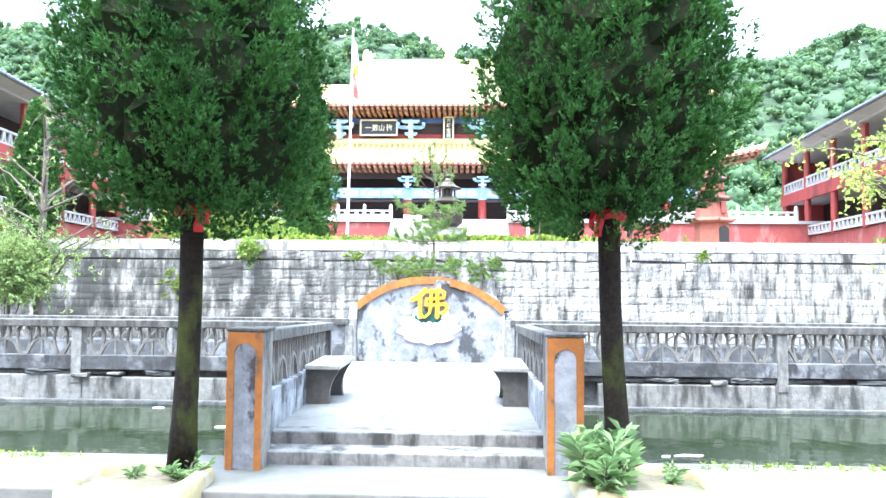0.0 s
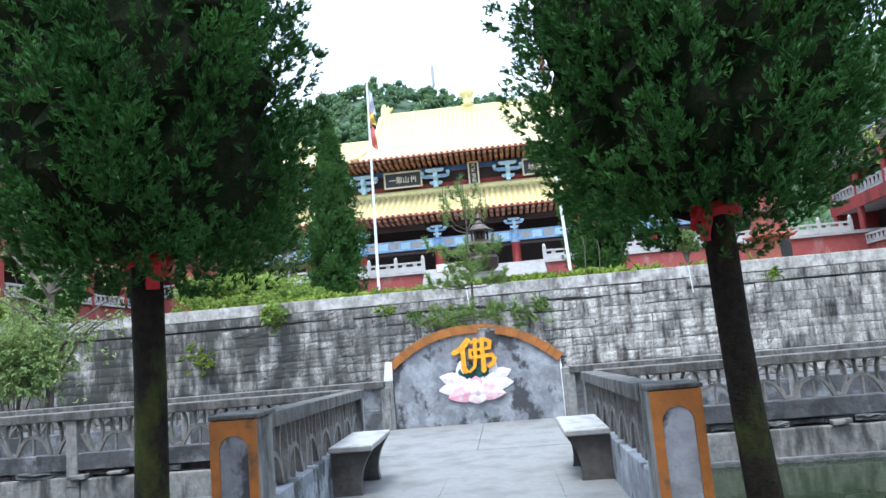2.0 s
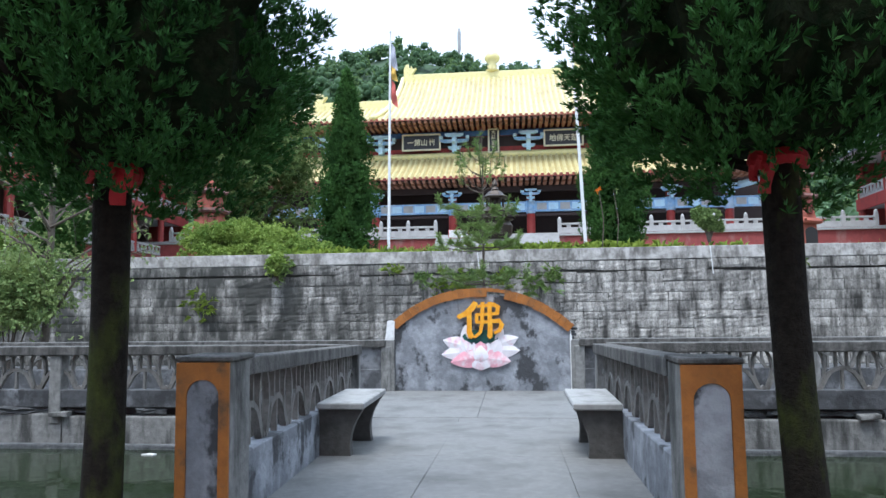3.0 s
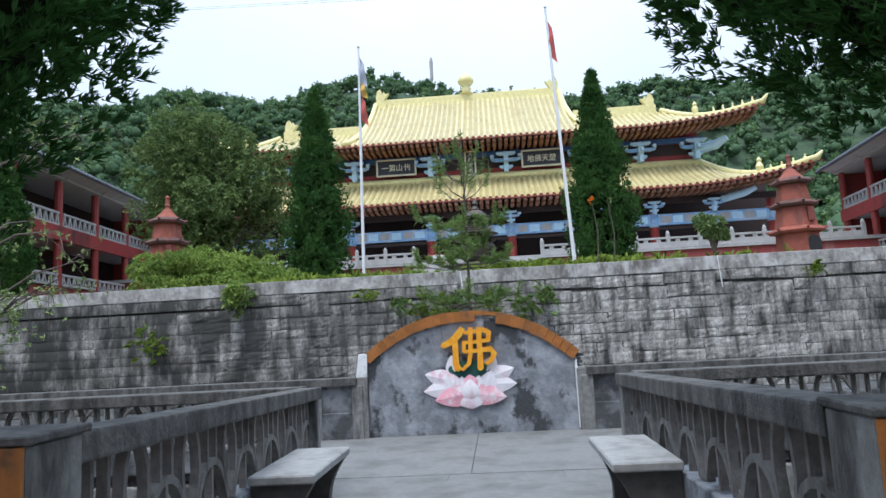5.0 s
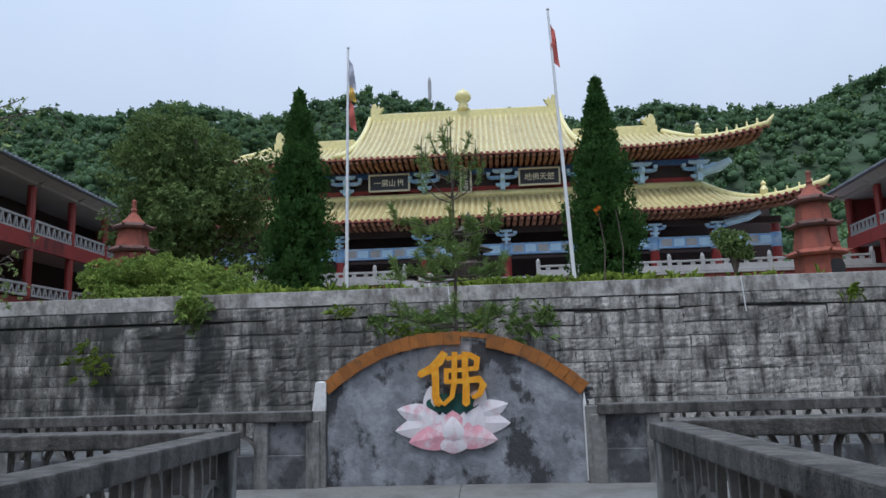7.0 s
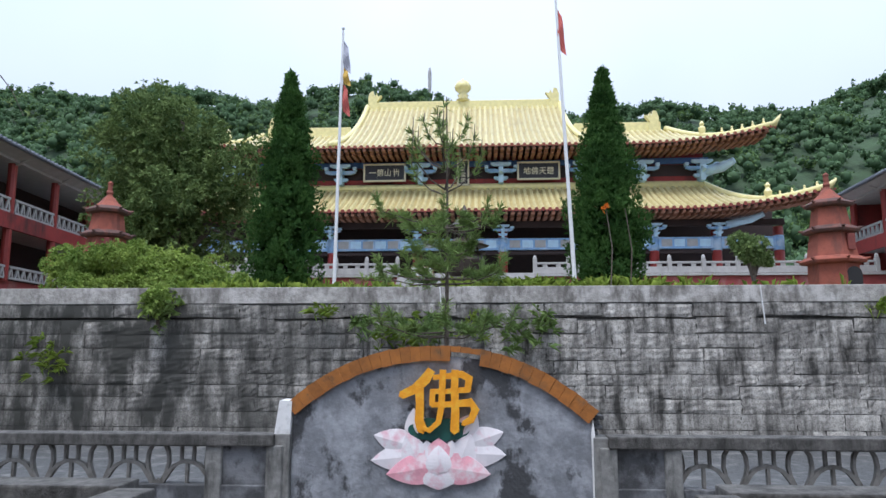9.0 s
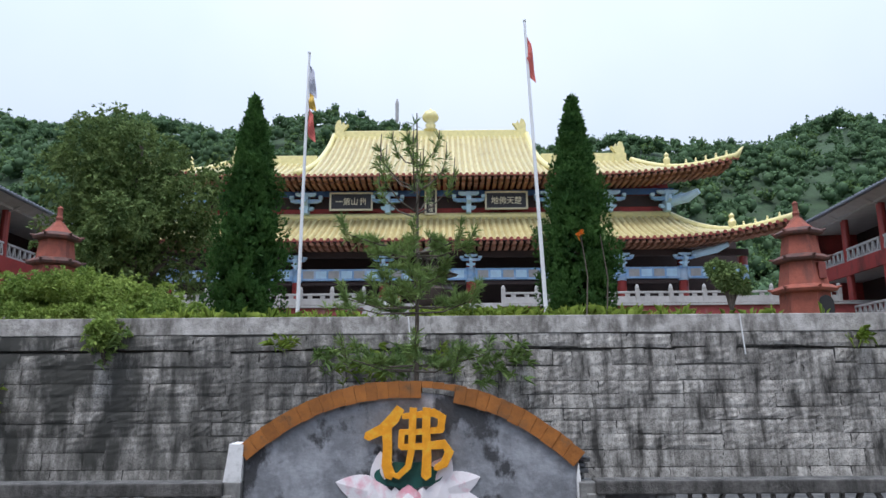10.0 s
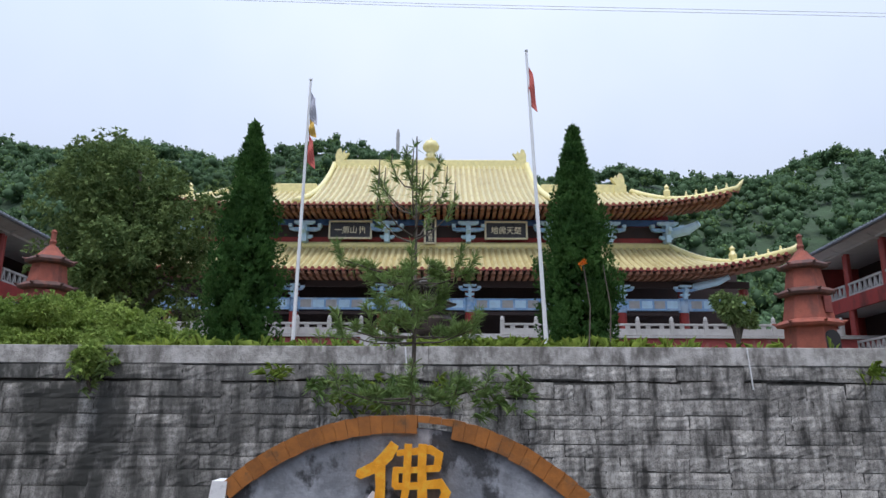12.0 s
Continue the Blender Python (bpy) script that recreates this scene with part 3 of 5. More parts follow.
arcp = [rim(t) for t in np.linspace(0, 1, 41)]
part("panel", poly([(X0, -0.05), *arcp, (X1, -0.05)], SY, SY + 0.22), PLASTER, screen, "flaking blue-grey plaster with dark patches")
NB = 30
for i in range(NB):
    t0, t1 = i / NB + 0.0004, (i + 1) / NB - 0.0004
    inner = -0.005 if 16 <= i <= 18 else -0.045 + random.uniform(-0.006, 0.006)
    if 16 <= i <= 18:
        inner = 0.045
    q = [rim(t0, inner), rim(t1, inner), rim(t1, 0.095 + random.uniform(-0.006, 0.006)), rim(t0, 0.095 + random.uniform(-0.006, 0.006))]
    part("brick", poly(q, SY - 0.035 + random.uniform(-0.005, 0.005), SY + 0.235), ORANGE, screen)
part("side_pillar", box(-1.60, -1.425, SY - 0.06, SY + 0.2, -0.04, 0.79, 0.012), CONCRETE, screen, "rough concrete side pillar")
part("side_pillar", box(1.315, 1.455, SY - 0.06, SY + 0.2, -0.04, 0.775, 0.012), CONCRETE, screen, "rough concrete side pillar")
part("white_block", poly([(-1.575, 0.785), (-1.43, 0.785), (-1.42, 1.085), (-1.535, 1.09)], SY - 0.05, SY + 0.17), WHITE, screen, "whitewashed block beside the arch")
for i in range(4):
    part("broken_brick", box(1.32, 1.37 + 0.03 * (i % 2) + 0.008 * i, SY + 0.02, SY + 0.2, 0.79 + i * 0.045, 0.827 + i * 0.045, 0.006), BANK, screen, "broken dark brick end")
part("broken_edge", poly([(1.305, 0.02), (1.32, 0.02), (1.332, 0.80), (1.318, 0.93), (1.30, 0.8)], SY - 0.03, SY + 0.03), WHITE, screen, "pale broken plaster edge")


def petal(cx, cz, ln, wd, ang, y, material, parent, lift=0.014):
    """A pointed petal in low relief, rounded to the front."""
    bm = bmesh.new()
    n = 9
    ca, sa = math.cos(ang), math.sin(ang)
    left, right, mid = [], [], []
    for i in range(n + 1):
        t = i / n
        w = wd * 0.5 * (math.sin(math.pi * min(1, t ** 0.75)) ** 0.8) * (1 - 0.15 * t)
        for lst, s, dy in ((left, -1, 0), (mid, 0, -lift), (right, 1, 0)):
            a, b = t * ln, s * w
            lst.append(bm.verts.new((cx + a * ca - b * sa, y + dy * math.sin(math.pi * min(1, 0.1 + t * 0.85)), cz + a * sa + b * ca)))
    for p, q in ((left, mid), (mid, right)):
        for i in range(n):
            bm.faces.new((p[i], p[i + 1], q[i + 1], q[i]))
    bmesh.ops.remove_doubles(bm, verts=bm.verts, dist=1e-4)
    r = bmesh.ops.extrude_face_region(bm, geom=list(bm.faces))
    for v in r["geom"]:
        if isinstance(v, bmesh.types.BMVert):
            v.co.y += 0.012
    return part("petal", bm, material, parent, smooth=False)


lotus = thing("lotus_relief", (-0.08, SY, 0.33), "white and pink painted lotus flower relief with green centre", "relief")
LX = -0.07


def aimed(base, tip, wd, y, m, lift=0.016):
    d = Vector(tip) - Vector(base)
    petal(base[0], base[1], d.length, wd, math.atan2(d.y, d.x), y, m, lotus, lift)


for b, t, w in (((-0.25, 0.74), (-0.303, 1.02), 0.24), ((0.12, 0.74), (0.277, 0.98), 0.24), ((-0.28, 0.68), (-0.665, 0.78), 0.25),
                ((0.16, 0.70), (0.517, 0.815), 0.24), ((-0.2, 0.61), (-0.69, 0.556), 0.28), ((0.06, 0.63), (0.54, 0.615), 0.28)):
    aimed(b, t, w, SY - 0.010, PETAL)
part("seed_pod", poly([(LX + 0.28 * math.cos(a), 0.83 + (0.105 + 0.012 * math.sin(7 * a)) * math.sin(a)) for a in np.linspace(0, math.tau, 33)[:-1]], SY - 0.022, SY + 0.005), POD, lotus, "dark green seed pod")
for b, t, w, m in (((-0.24, 0.50), (-0.36, 0.80), 0.26, PETAL), ((0.10, 0.50), (0.22, 0.80), 0.26, PETAL), ((-0.16, 0.50), (-0.18, 0.74), 0.2, PETAL), ((0.02, 0.50), (0.05, 0.74), 0.2, PETAL)):
    aimed(b, t, w, SY - 0.026, m)
for b, t, w, m in (((-0.07, 0.52), (-0.07, 0.76), 0.3, PINK), ((-0.07, 0.52), (-0.545, 0.44), 0.29, PINK), ((-0.07, 0.52), (0.397, 0.45), 0.29, PINK), ((-0.07, 0.54), (-0.07, 0.31), 0.5, PETAL)):
    aimed(b, t, w, SY - 0.036, m)
aimed((-0.07, 0.44), (-0.07, 0.70), 0.25, SY - 0.05, PETAL, 0.022)


def lettering(name, text, centre, width, height, material, parent=None, depth=0.01, label="", bold=0.0):
    """Raised characters from the built-in font, upright and facing the front."""
    cu = bpy.data.curves.new(name, "FONT")
    cu.body, cu.extrude, cu.offset, cu.shear = text, 0.02, bold, 0.08
    tmp = new(name, cu)
    me = bpy.data.meshes.new_from_object(tmp.evaluated_get(bpy.context.evaluated_depsgraph_get()))
    bpy.data.objects.remove(tmp)
    me.materials.clear()
    co = np.empty(len(me.vertices) * 3)
    me.vertices.foreach_get("co", co)
    co = co.reshape(-1, 3)
    lo, hi = co.min(0), co.max(0)
    n = (co - (lo + hi) / 2) / np.maximum(hi - lo, 1e-6)
    out = np.stack([centre[0] + n[:, 0] * width, centre[1] - n[:, 2] * depth, centre[2] + n[:, 1] * height], 1)
    me.vertices.foreach_set("co", out.astype(np.float32).ravel())
    me.update()
    return finish(name, me, material, parent, label)


def brushed(name, strokes, x0, z0, w, h, y, material):
    """A painted character: each stroke is a raised ribbon of (across, up, half width) along its middle line."""
    bm = bmesh.new()
    for i, st in enumerate(strokes):
        q = [(x0 + a * w, z0 + b * h, r * h * 1.3) for a, b, r in st]
        left, right = [], []
        for j, (a, b, r) in enumerate(q):
            n0, n1 = q[max(j - 1, 0)], q[min(j + 1, len(q) - 1)]
            d = Vector((n1[0] - n0[0], n1[1] - n0[1])).normalized()
            left.append((a - d.y * r, b + d.x * r))
            right.append((a + d.y * r, b - d.x * r))
        d = Vector((q[-1][0] - q[-2][0], q[-1][1] - q[-2][1])).normalized()
        tip = (q[-1][0] + d.x * q[-1][2] * 0.8, q[-1][1] + d.y * q[-1][2] * 0.8)
        poly(left + [tip] + right[::-1], y - 0.004 - 0.0022 * i, y + 0.03, "y", bm)
    return part(name, bm, material)


FO = (((0.41, 1.0, 0.05), (0.33, 0.85, 0.065), (0.2, 0.7, 0.06), (0.02, 0.6, 0.05)),
      ((0.25, 0.72, 0.055), (0.26, 0.45, 0.05), (0.25, 0.2, 0.055), (0.29, 0.06, 0.06)),
      ((0.43, 0.88, 0.03), (0.62, 0.9, 0.035), (0.8, 0.93, 0.045), (0.9, 0.86, 0.05), (0.88, 0.7, 0.04)),
      ((0.4, 0.66, 0.03), (0.6, 0.66, 0.03), (0.9, 0.69, 0.035)),
      ((0.43, 0.68, 0.035), (0.42, 0.56, 0.035), (0.42, 0.45, 0.035)),
      ((0.41, 0.45, 0.03), (0.65, 0.46, 0.035), (0.92, 0.49, 0.05), (0.98, 0.38, 0.05), (0.92, 0.22, 0.045), (0.82, 0.16, 0.03)),
      ((0.56, 1.0, 0.04), (0.55, 0.7, 0.04), (0.54, 0.42, 0.04), (0.5, 0.18, 0.035), (0.38, 0.05, 0.03), (0.3, 0.09, 0.02)),
      ((0.72, 1.0, 0.045), (0.71, 0.7, 0.045), (0.72, 0.35, 0.05), (0.71, 0.05, 0.055)))
glyph = brushed("character_relief", FO, -0.42, 0.80, 0.70, 0.57, SY - 0.062, GOLDCH)
tagged(glyph, "large golden yellow character above the lotus", "character")

# ---- pond bank: rough dark courses with a pale ledge ----
bank = structure("wall_bank", box(-30, -1.52, 10.27, 10.42, -0.95, 0.15, 0, box(1.52, 30, 10.27, 10.42, -0.95, 0.15)), BANK, "dark broken masonry pond bank with a pale waterside wall")
for x0 in np.arange(-30, 30, 2.5):
    if abs(x0 + 1.25) > 2.6:
        part("ledge", box(x0 + 0.006, x0 + 2.494, 10.12 + random.uniform(-0.02, 0.02), 10.3, -0.95, 0.06 + random.uniform(-0.02, 0.02), 0.02), CONCRETE, bank, "pale waterside ledge")
part("water_line", box(-30, 30, 10.06, 10.2, -0.9, -0.27, 0.02), BANK, bank, "damp footing at the water line")
bank_mesh = [stone_mesh(0.5, 0.085, 0.015) for _ in range(4)]
for me in bank_mesh:
    me.materials.append(BANK)
for s in (-1, 1):
    x = 1.9
    while x < 12:
        w = random.uniform(0.25, 0.8)
        if random.random() < 0.75:
            piece("stone", random.choice(bank_mesh), bank, (s * (x + w / 2), 10.2 - random.uniform(0, 0.07), 0.105), (0, random.uniform(-0.05, 0.05), random.uniform(-0.1, 0.1)), (w / 0.5, random.uniform(1, 3), random.uniform(0.7, 1.1)))
        if 2.4 < x < 5.4:
            for z in (0.19, 0.27):
                piece("stone", random.choice(bank_mesh), bank, (s * (x + w / 2 + 0.05), 10.235, z), (0, random.uniform(-0.06, 0.06), 0), (w / 0.5, random.uniform(0.6, 1.6), random.uniform(0.8, 1.1)))
        x += w

# ---- the two clipped cypresses by the gate ----


def trunk_pts(x, y, z0, z1, lean=(0, 0), n=9):
    return [(x + lean[0] * t + 0.012 * math.sin(9 * t + x), y + lean[1] * t + 0.012 * math.cos(7 * t), z0 + (z1 - z0) * t) for t in np.linspace(0, 1, n)]


def crown_points(n, radius, seed, lumps=26, depth=0.28):
    """Points on a lumpy closed crown (radius is a function of height 0..1) with their outward directions; heights in 0..1."""
    g = np.random.default_rng(seed)
    h = g.uniform(0, 1, n)
    a = g.uniform(0, math.tau, n)
    lh, la, lr = g.uniform(0, 1, lumps), g.uniform(0, math.tau, lumps), g.uniform(0.10, 0.30, lumps)
    r = radius(h)
    dist = np.sqrt(((h[:, None] - lh) * 1.6) ** 2 + (np.sin((a[:, None] - la) / 2) * 1.2) ** 2)
    bulge = np.max(np.clip(1 - dist / lr, 0, 1) ** 0.7, axis=1)
    rr = r * (1 - depth + depth * bulge) * (1 - 0.35 * g.uniform(0, 1, n) ** 3)
    return h, a, rr, bulge


def gate_tree(x, y, lean, seed, red_side, low, radius0):
    z0, zb, zt = -0.04, low, low + 3.35
    th = thing("cypress", (x, y, -0.04), "clipped cypress with dense dark green crown and mossy trunk", "tree", "cypresses by the gate")
    pts = trunk_pts(x, y, z0, 3.6, lean)
    part("trunk", tube(pts, [0.12, 0.095, 0.088, 0.086, 0.088, 0.08, 0.06, 0.04, 0.03], 12), BARK, th, "dark mossy bark", True)
    bx, by = x + lean[0] * 0.7, y + lean[1] * 0.7
    g = np.random.default_rng(seed)
    for i in range(9):
        a, zz = g.uniform(0, math.tau), g.uniform(zb - 0.05, zb + 0.7)
        q = Vector((x + lean[0] * 0.5, y + lean[1] * 0.5, zz))
        e = q + Vector((math.cos(a) * 0.8, math.sin(a) * 0.8, 0.42))
        part("limb", tube([q, q.lerp(e, 0.5) + Vector((0, 0, -0.06)), e], [0.035, 0.022, 0.01], 6), BARK, th)

    def radius(h):
        return radius0 * np.interp(h, (0, 0.03, 0.1, 0.17, 0.31, 0.44, 0.58, 0.71, 0.85, 0.95, 1), (0.3, 0.7, 0.87, 0.94, 1.0, 0.98, 0.86, 0.68, 0.46, 0.26, 0.05))

    # Lobes: upright pointed clumps, each clothed in short sprays of scale leaves, with shade between them.
    lobes, each = 250, 53
    h = (np.arange(lobes) + g.uniform(0, 1, lobes)) / lobes
    a = np.arange(lobes) * 2.399963 + g.normal(0, 0.25, lobes)
    rr = radius(h) * g.uniform(0.74, 0.97, lobes)
    c = np.stack([bx + np.cos(a) * rr, by + np.sin(a) * rr, zb + h * (zt - zb)], 1)
    ax = unit(np.stack([np.cos(a) * 0.85, np.sin(a) * 0.85, 1.0 + 0.5 * h], 1) + 0.18 * g.normal(size=(lobes, 3)))
    size = g.uniform(0.75, 1.3, lobes) * np.interp(h, (0, 0.7, 1), (1.0, 1.0, 0.6))
    t = g.uniform(-1, 1, (lobes, each))
    side = g.normal(size=(lobes, each, 3))
    side = unit(side - (side * ax[:, None]).sum(-1, keepdims=True) * ax[:, None])
    wide = 0.118 * np.sqrt(np.clip(1 - t ** 2, 0, 1)) * (1 - 0.35 * t) * g.uniform(0.8, 1.12, t.shape)
    p = (c[:, None] + ax[:, None] * (t * 0.24 * size[:, None])[..., None] + side * (wide * size[:, None])[..., None]).reshape(-1, 3)
    d = unit(ax[:, None] * 1.05 + side * 0.5 + 0.18 * g.normal(size=side.shape)).reshape(-1, 3)
    inner = g.uniform(0, 1, (3000, 3))
    ri = radius(inner[:, 0]) * 0.8 * np.sqrt(inner[:, 2])
    pi = np.stack([bx + np.cos(inner[:, 1] * 6.283) * ri, by + np.sin(inner[:, 1] * 6.283) * ri, zb + 0.05 + inner[:, 0] * (zt - zb) * 0.95], 1)
    crown_v, crown_f = joined(leaves(p - d * 0.02, d, 11, 0.05, 0.0085, 0.36), leaves(pi, unit(g.normal(size=pi.shape) + [0, 0, 0.9]), 7, 0.07, 0.018, 0.6))
    crown = cloud_mesh("crown", crown_v, crown_f, CYPRESS, th, "dense scale-leaf crown")
    # The newest growth stands out on the sprays.
    tip_v, tip_f = leaves(p + d * 0.022, d, 7, 0.036, 0.007, 0.3)
    cloud_mesh("new_growth", tip_v, tip_f, CYPRESS_TIP, crown, "fresh green leaf tips")
    # An opaque dark sheet, painted as shade, that closes the middle of the crown.
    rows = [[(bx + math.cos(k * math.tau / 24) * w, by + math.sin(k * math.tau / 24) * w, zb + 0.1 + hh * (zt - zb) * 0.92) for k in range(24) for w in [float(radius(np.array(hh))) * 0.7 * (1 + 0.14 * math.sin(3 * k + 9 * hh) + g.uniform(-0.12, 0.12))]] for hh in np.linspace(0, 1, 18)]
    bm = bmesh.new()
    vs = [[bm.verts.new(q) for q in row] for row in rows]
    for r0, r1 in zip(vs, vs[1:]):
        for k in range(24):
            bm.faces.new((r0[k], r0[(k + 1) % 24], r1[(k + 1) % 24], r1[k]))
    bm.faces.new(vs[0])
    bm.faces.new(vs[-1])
    part("inner_wood", bm, CROWN_SHADE, crown, "dark closed sheet standing for shade in the crown")
    rx, ry, rz = x + lean[0] * 0.5, y + lean[1] * 0.5, 1.86
    tie = thing("red_cloth", (rx, ry - 0.11, rz), "red cloth strip tied round the cypress trunk", "cloth", "red cloths on the trunks")
    part("band", tube([(rx + 0.118 * math.cos(t), ry + 0.118 * math.sin(t), rz + 0.13 + 0.01 * math.sin(3 * t)) for t in np.linspace(0, math.tau, 17)], 0.022, 6, None, 2.0), CLOTH, tie)
    bm = bmesh.new()
    for k, (ln, wd) in enumerate(((0.20, 0.065), (0.14, 0.05))):
        cols = []
        for i in range(7):
            t = i / 6
            cols.append([bm.verts.new((rx + red_side * (0.10 + 0.05 * k) + s * wd * 0.5 + 0.01 * math.sin(5 * t + k), ry - 0.12 - 0.02 * math.sin(4 * t + s), rz + 0.16 - ln * t)) for s in (-1, 0, 1)])
        for r, s2 in zip(cols, cols[1:]):
            for i in range(2):
                bm.faces.new((r[i], r[i + 1], s2[i + 1], s2[i]))
    r = bmesh.ops.extrude_face_region(bm, geom=list(bm.faces))
    for v in r["geom"]:
        if isinstance(v, bmesh.types.BMVert):
            v.co.y += 0.004
    part("tail", bm, CLOTH, tie)


gate_tree(-1.54, 5.46, (0.05, 0.0), 3, 1, 1.93, 1.0)
gate_tree(1.81, 5.66, (-0.14, 0.0), 5, -1, 1.95, 1.05)

# Kerbed planters at the feet of the trees.


def planter(cx, cy, w, d, label):
    th = thing("tree_planter", (cx, cy, -0.18), label, "planter", "planters by the gate")
    bm = bmesh.new()

    def ring(k, z):
        out = []
        for i in range(32):
            a = i * math.tau / 32
            c, s = math.cos(a), math.sin(a)
            q = (abs(c) ** 5 + abs(s) ** 5) ** -0.2
            out.append(bm.verts.new((cx + c * q * (w - k), cy + s * q * (d - k), z)))
        return out

    rings = [ring(0.0, -0.19), ring(0.0, 0.005), ring(0.02, 0.042), ring(0.08, 0.046), ring(0.105, 0.022), ring(0.11, -0.18)]
    for r, s in zip(rings, rings[1:]):
        for i in range(32):
            bm.faces.new((r[i], r[(i + 1) % 32], s[(i + 1) % 32], s[i]))
    part("kerb", bm, PLANTER, th, "rounded cement kerb with worn yellow paint", True)
    bm = bmesh.new()
    vs = [bm.verts.new((cx + math.cos(a) * (w - 0.1) * 1.02, cy + math.sin(a) * (d - 0.1) * 1.02, -0.02 + random.uniform(-0.02, 0.02))) for a in np.linspace(0, math.tau, 33)[:-1]]
    m = bm.verts.new((cx, cy, 0.02))
    for i in range(32):
        bm.faces.new((vs[i], vs[(i + 1) % 32], m))
    part("soil", bm, EARTH, th, "bare brown soil", True)


planter(-1.76, 5.2, 0.47, 0.42, "rounded kerb planter in worn yellow paint holding a cypress")
planter(1.92, 5.34, 0.52, 0.42, "rounded kerb planter in chipped cream paint holding a cypress")


def strap_plant(cx, cy, cz, stems, height, leaf, name, label, seed, spread=0.25):
    g = np.random.default_rng(seed)
    th = thing(name, (cx, cy, cz), label, "plant")
    bm = bmesh.new()
    pts, drs = [], []
    for _ in range(stems):
        a, hh = g.uniform(0, math.tau), height * g.uniform(0.5, 1.0)
        b = Vector((cx + math.cos(a) * spread * 0.3, cy + math.sin(a) * spread * 0.3, cz))
        e = Vector((cx + math.cos(a) * spread, cy + math.sin(a) * spread, cz + hh))
        tube([b, b.lerp(e, 0.5) + Vector((0, 0, 0.02)), e], [0.008, 0.007, 0.005], 5, bm)
        for k in np.linspace(0.25, 1, 6):
            q = b.lerp(e, k)
            for _ in range(5):
                pts.append(q)
                t = g.uniform(0, math.tau)
                drs.append((math.cos(t), math.sin(t), 0.25 + 0.7 * k))
    part("stems", bm, TWIG, th)
    v, f = leaves(np.array([tuple(p) for p in pts]), unit(np.array(drs)), 1, leaf, leaf * 0.2, 0.12, 0.25)
    cloud_mesh("leaves", v, f, POTPLANT, th, "long pale green pointed leaves")


strap_plant(1.58, 5.12, -0.02, 16, 0.40, 0.19, "potted_plant", "leafy pale green plant in the tree planter", 11, 0.2)
strap_plant(-1.45, 5.3, -0.02, 6, 0.12, 0.10, "weed_clump", "low green weeds round the cypress foot", 12, 0.16)
strap_plant(-1.8, 5.25, -0.02, 2, 0.10, 0.09, "weed_clump", "low green weeds in the planter soil", 13, 0.06)
strap_plant(2.1, 5.42, -0.02, 3, 0.10, 0.10, "weed_clump", "low green weeds on the planter kerb", 14, 0.1)

# ---- pine sapling behind the screen ----


def pine(x, y, z0, z1):
    g = np.random.default_rng(21)
    th = thing("pine_sapling", (x, y, z0), "thin young pine with long needles behind the screen", "tree")
    part("trunk", tube([(x + 0.03 * math.sin(k * 2.2), y, z0 + (z1 - z0) * k) for k in np.linspace(0, 1, 9)], [0.035, 0.032, 0.03, 0.026, 0.022, 0.018, 0.014, 0.01, 0.006], 7), TWIG, th, "slender grey trunk")
    bm = bmesh.new()
    pts, drs = [], []
    for zz, n, ln in ((1.72, 8, 0.95), (2.3, 8, 0.95), (2.62, 4, 0.5), (2.92, 7, 0.82), (3.3, 5, 0.5), (3.58, 5, 0.48), (3.9, 4, 0.26)):
        for k in range(n):
            a = k * math.tau / n + g.uniform(-0.35, 0.35)
            l2 = ln * g.uniform(0.65, 1.1)
            b = Vector((x, y, zz + g.uniform(-0.06, 0.06)))
            way = Vector((math.cos(a), math.sin(a), 0))
            up = 0.12 if zz < 3.2 else 0.6
            e = b + way * l2 * 0.85 + Vector((0, 0, up * l2))
            tip = e + way * 0.05 + Vector((0, 0, 0.14))
            part("branch", tube([b, b.lerp(e, 0.5) - Vector((0, 0, 0.05)), e, tip], [0.011, 0.008, 0.006, 0.003], 5), TWIG, th)
            clumps = [(e, tip)]
            if zz < 3.2:
                for q in (0.5, 0.75):
                    c = b.lerp(e, q) - Vector((0, 0, 0.03))
                    f = c + Vector((g.normal(0, 0.13), g.normal(0, 0.13), g.uniform(-0.02, 0.12)))
                    part("twig", tube([c, c.lerp(f, 0.5), f], [0.005, 0.004, 0.003], 4), TWIG, th)
                    clumps.append((c.lerp(f, 0.5), f))
            for c, f in clumps:
                for t in np.linspace(-0.6, 1, 6 if zz < 3.2 else 4):
                    pts.append(c.lerp(f, t))
                    drs.append((way.x * 0.45, way.y * 0.45, 0.8))
            if zz > 3.2:
                part("candle", tube([tip, tip + Vector((0.01, 0, 0.20 * ln / 0.48))], [0.008, 0.004], 5), TWIG, th, "upright new shoot")
    for k in np.linspace(0.8, 0.97, 4):
        pts.append(Vector((x, y, z0 + (z1 - z0) * k)))
        drs.append((0, 0, 1))
    v, f = leaves(np.array([tuple(p) for p in pts]), unit(np.array(drs)), 20, 0.12, 0.006, 0.62, 0.12)
    cloud_mesh("needles", v, f, PINE, th, "long light green needles")


pine(-0.08, 14.2, 0.0, 4.45)

# ---- terrace garden ----


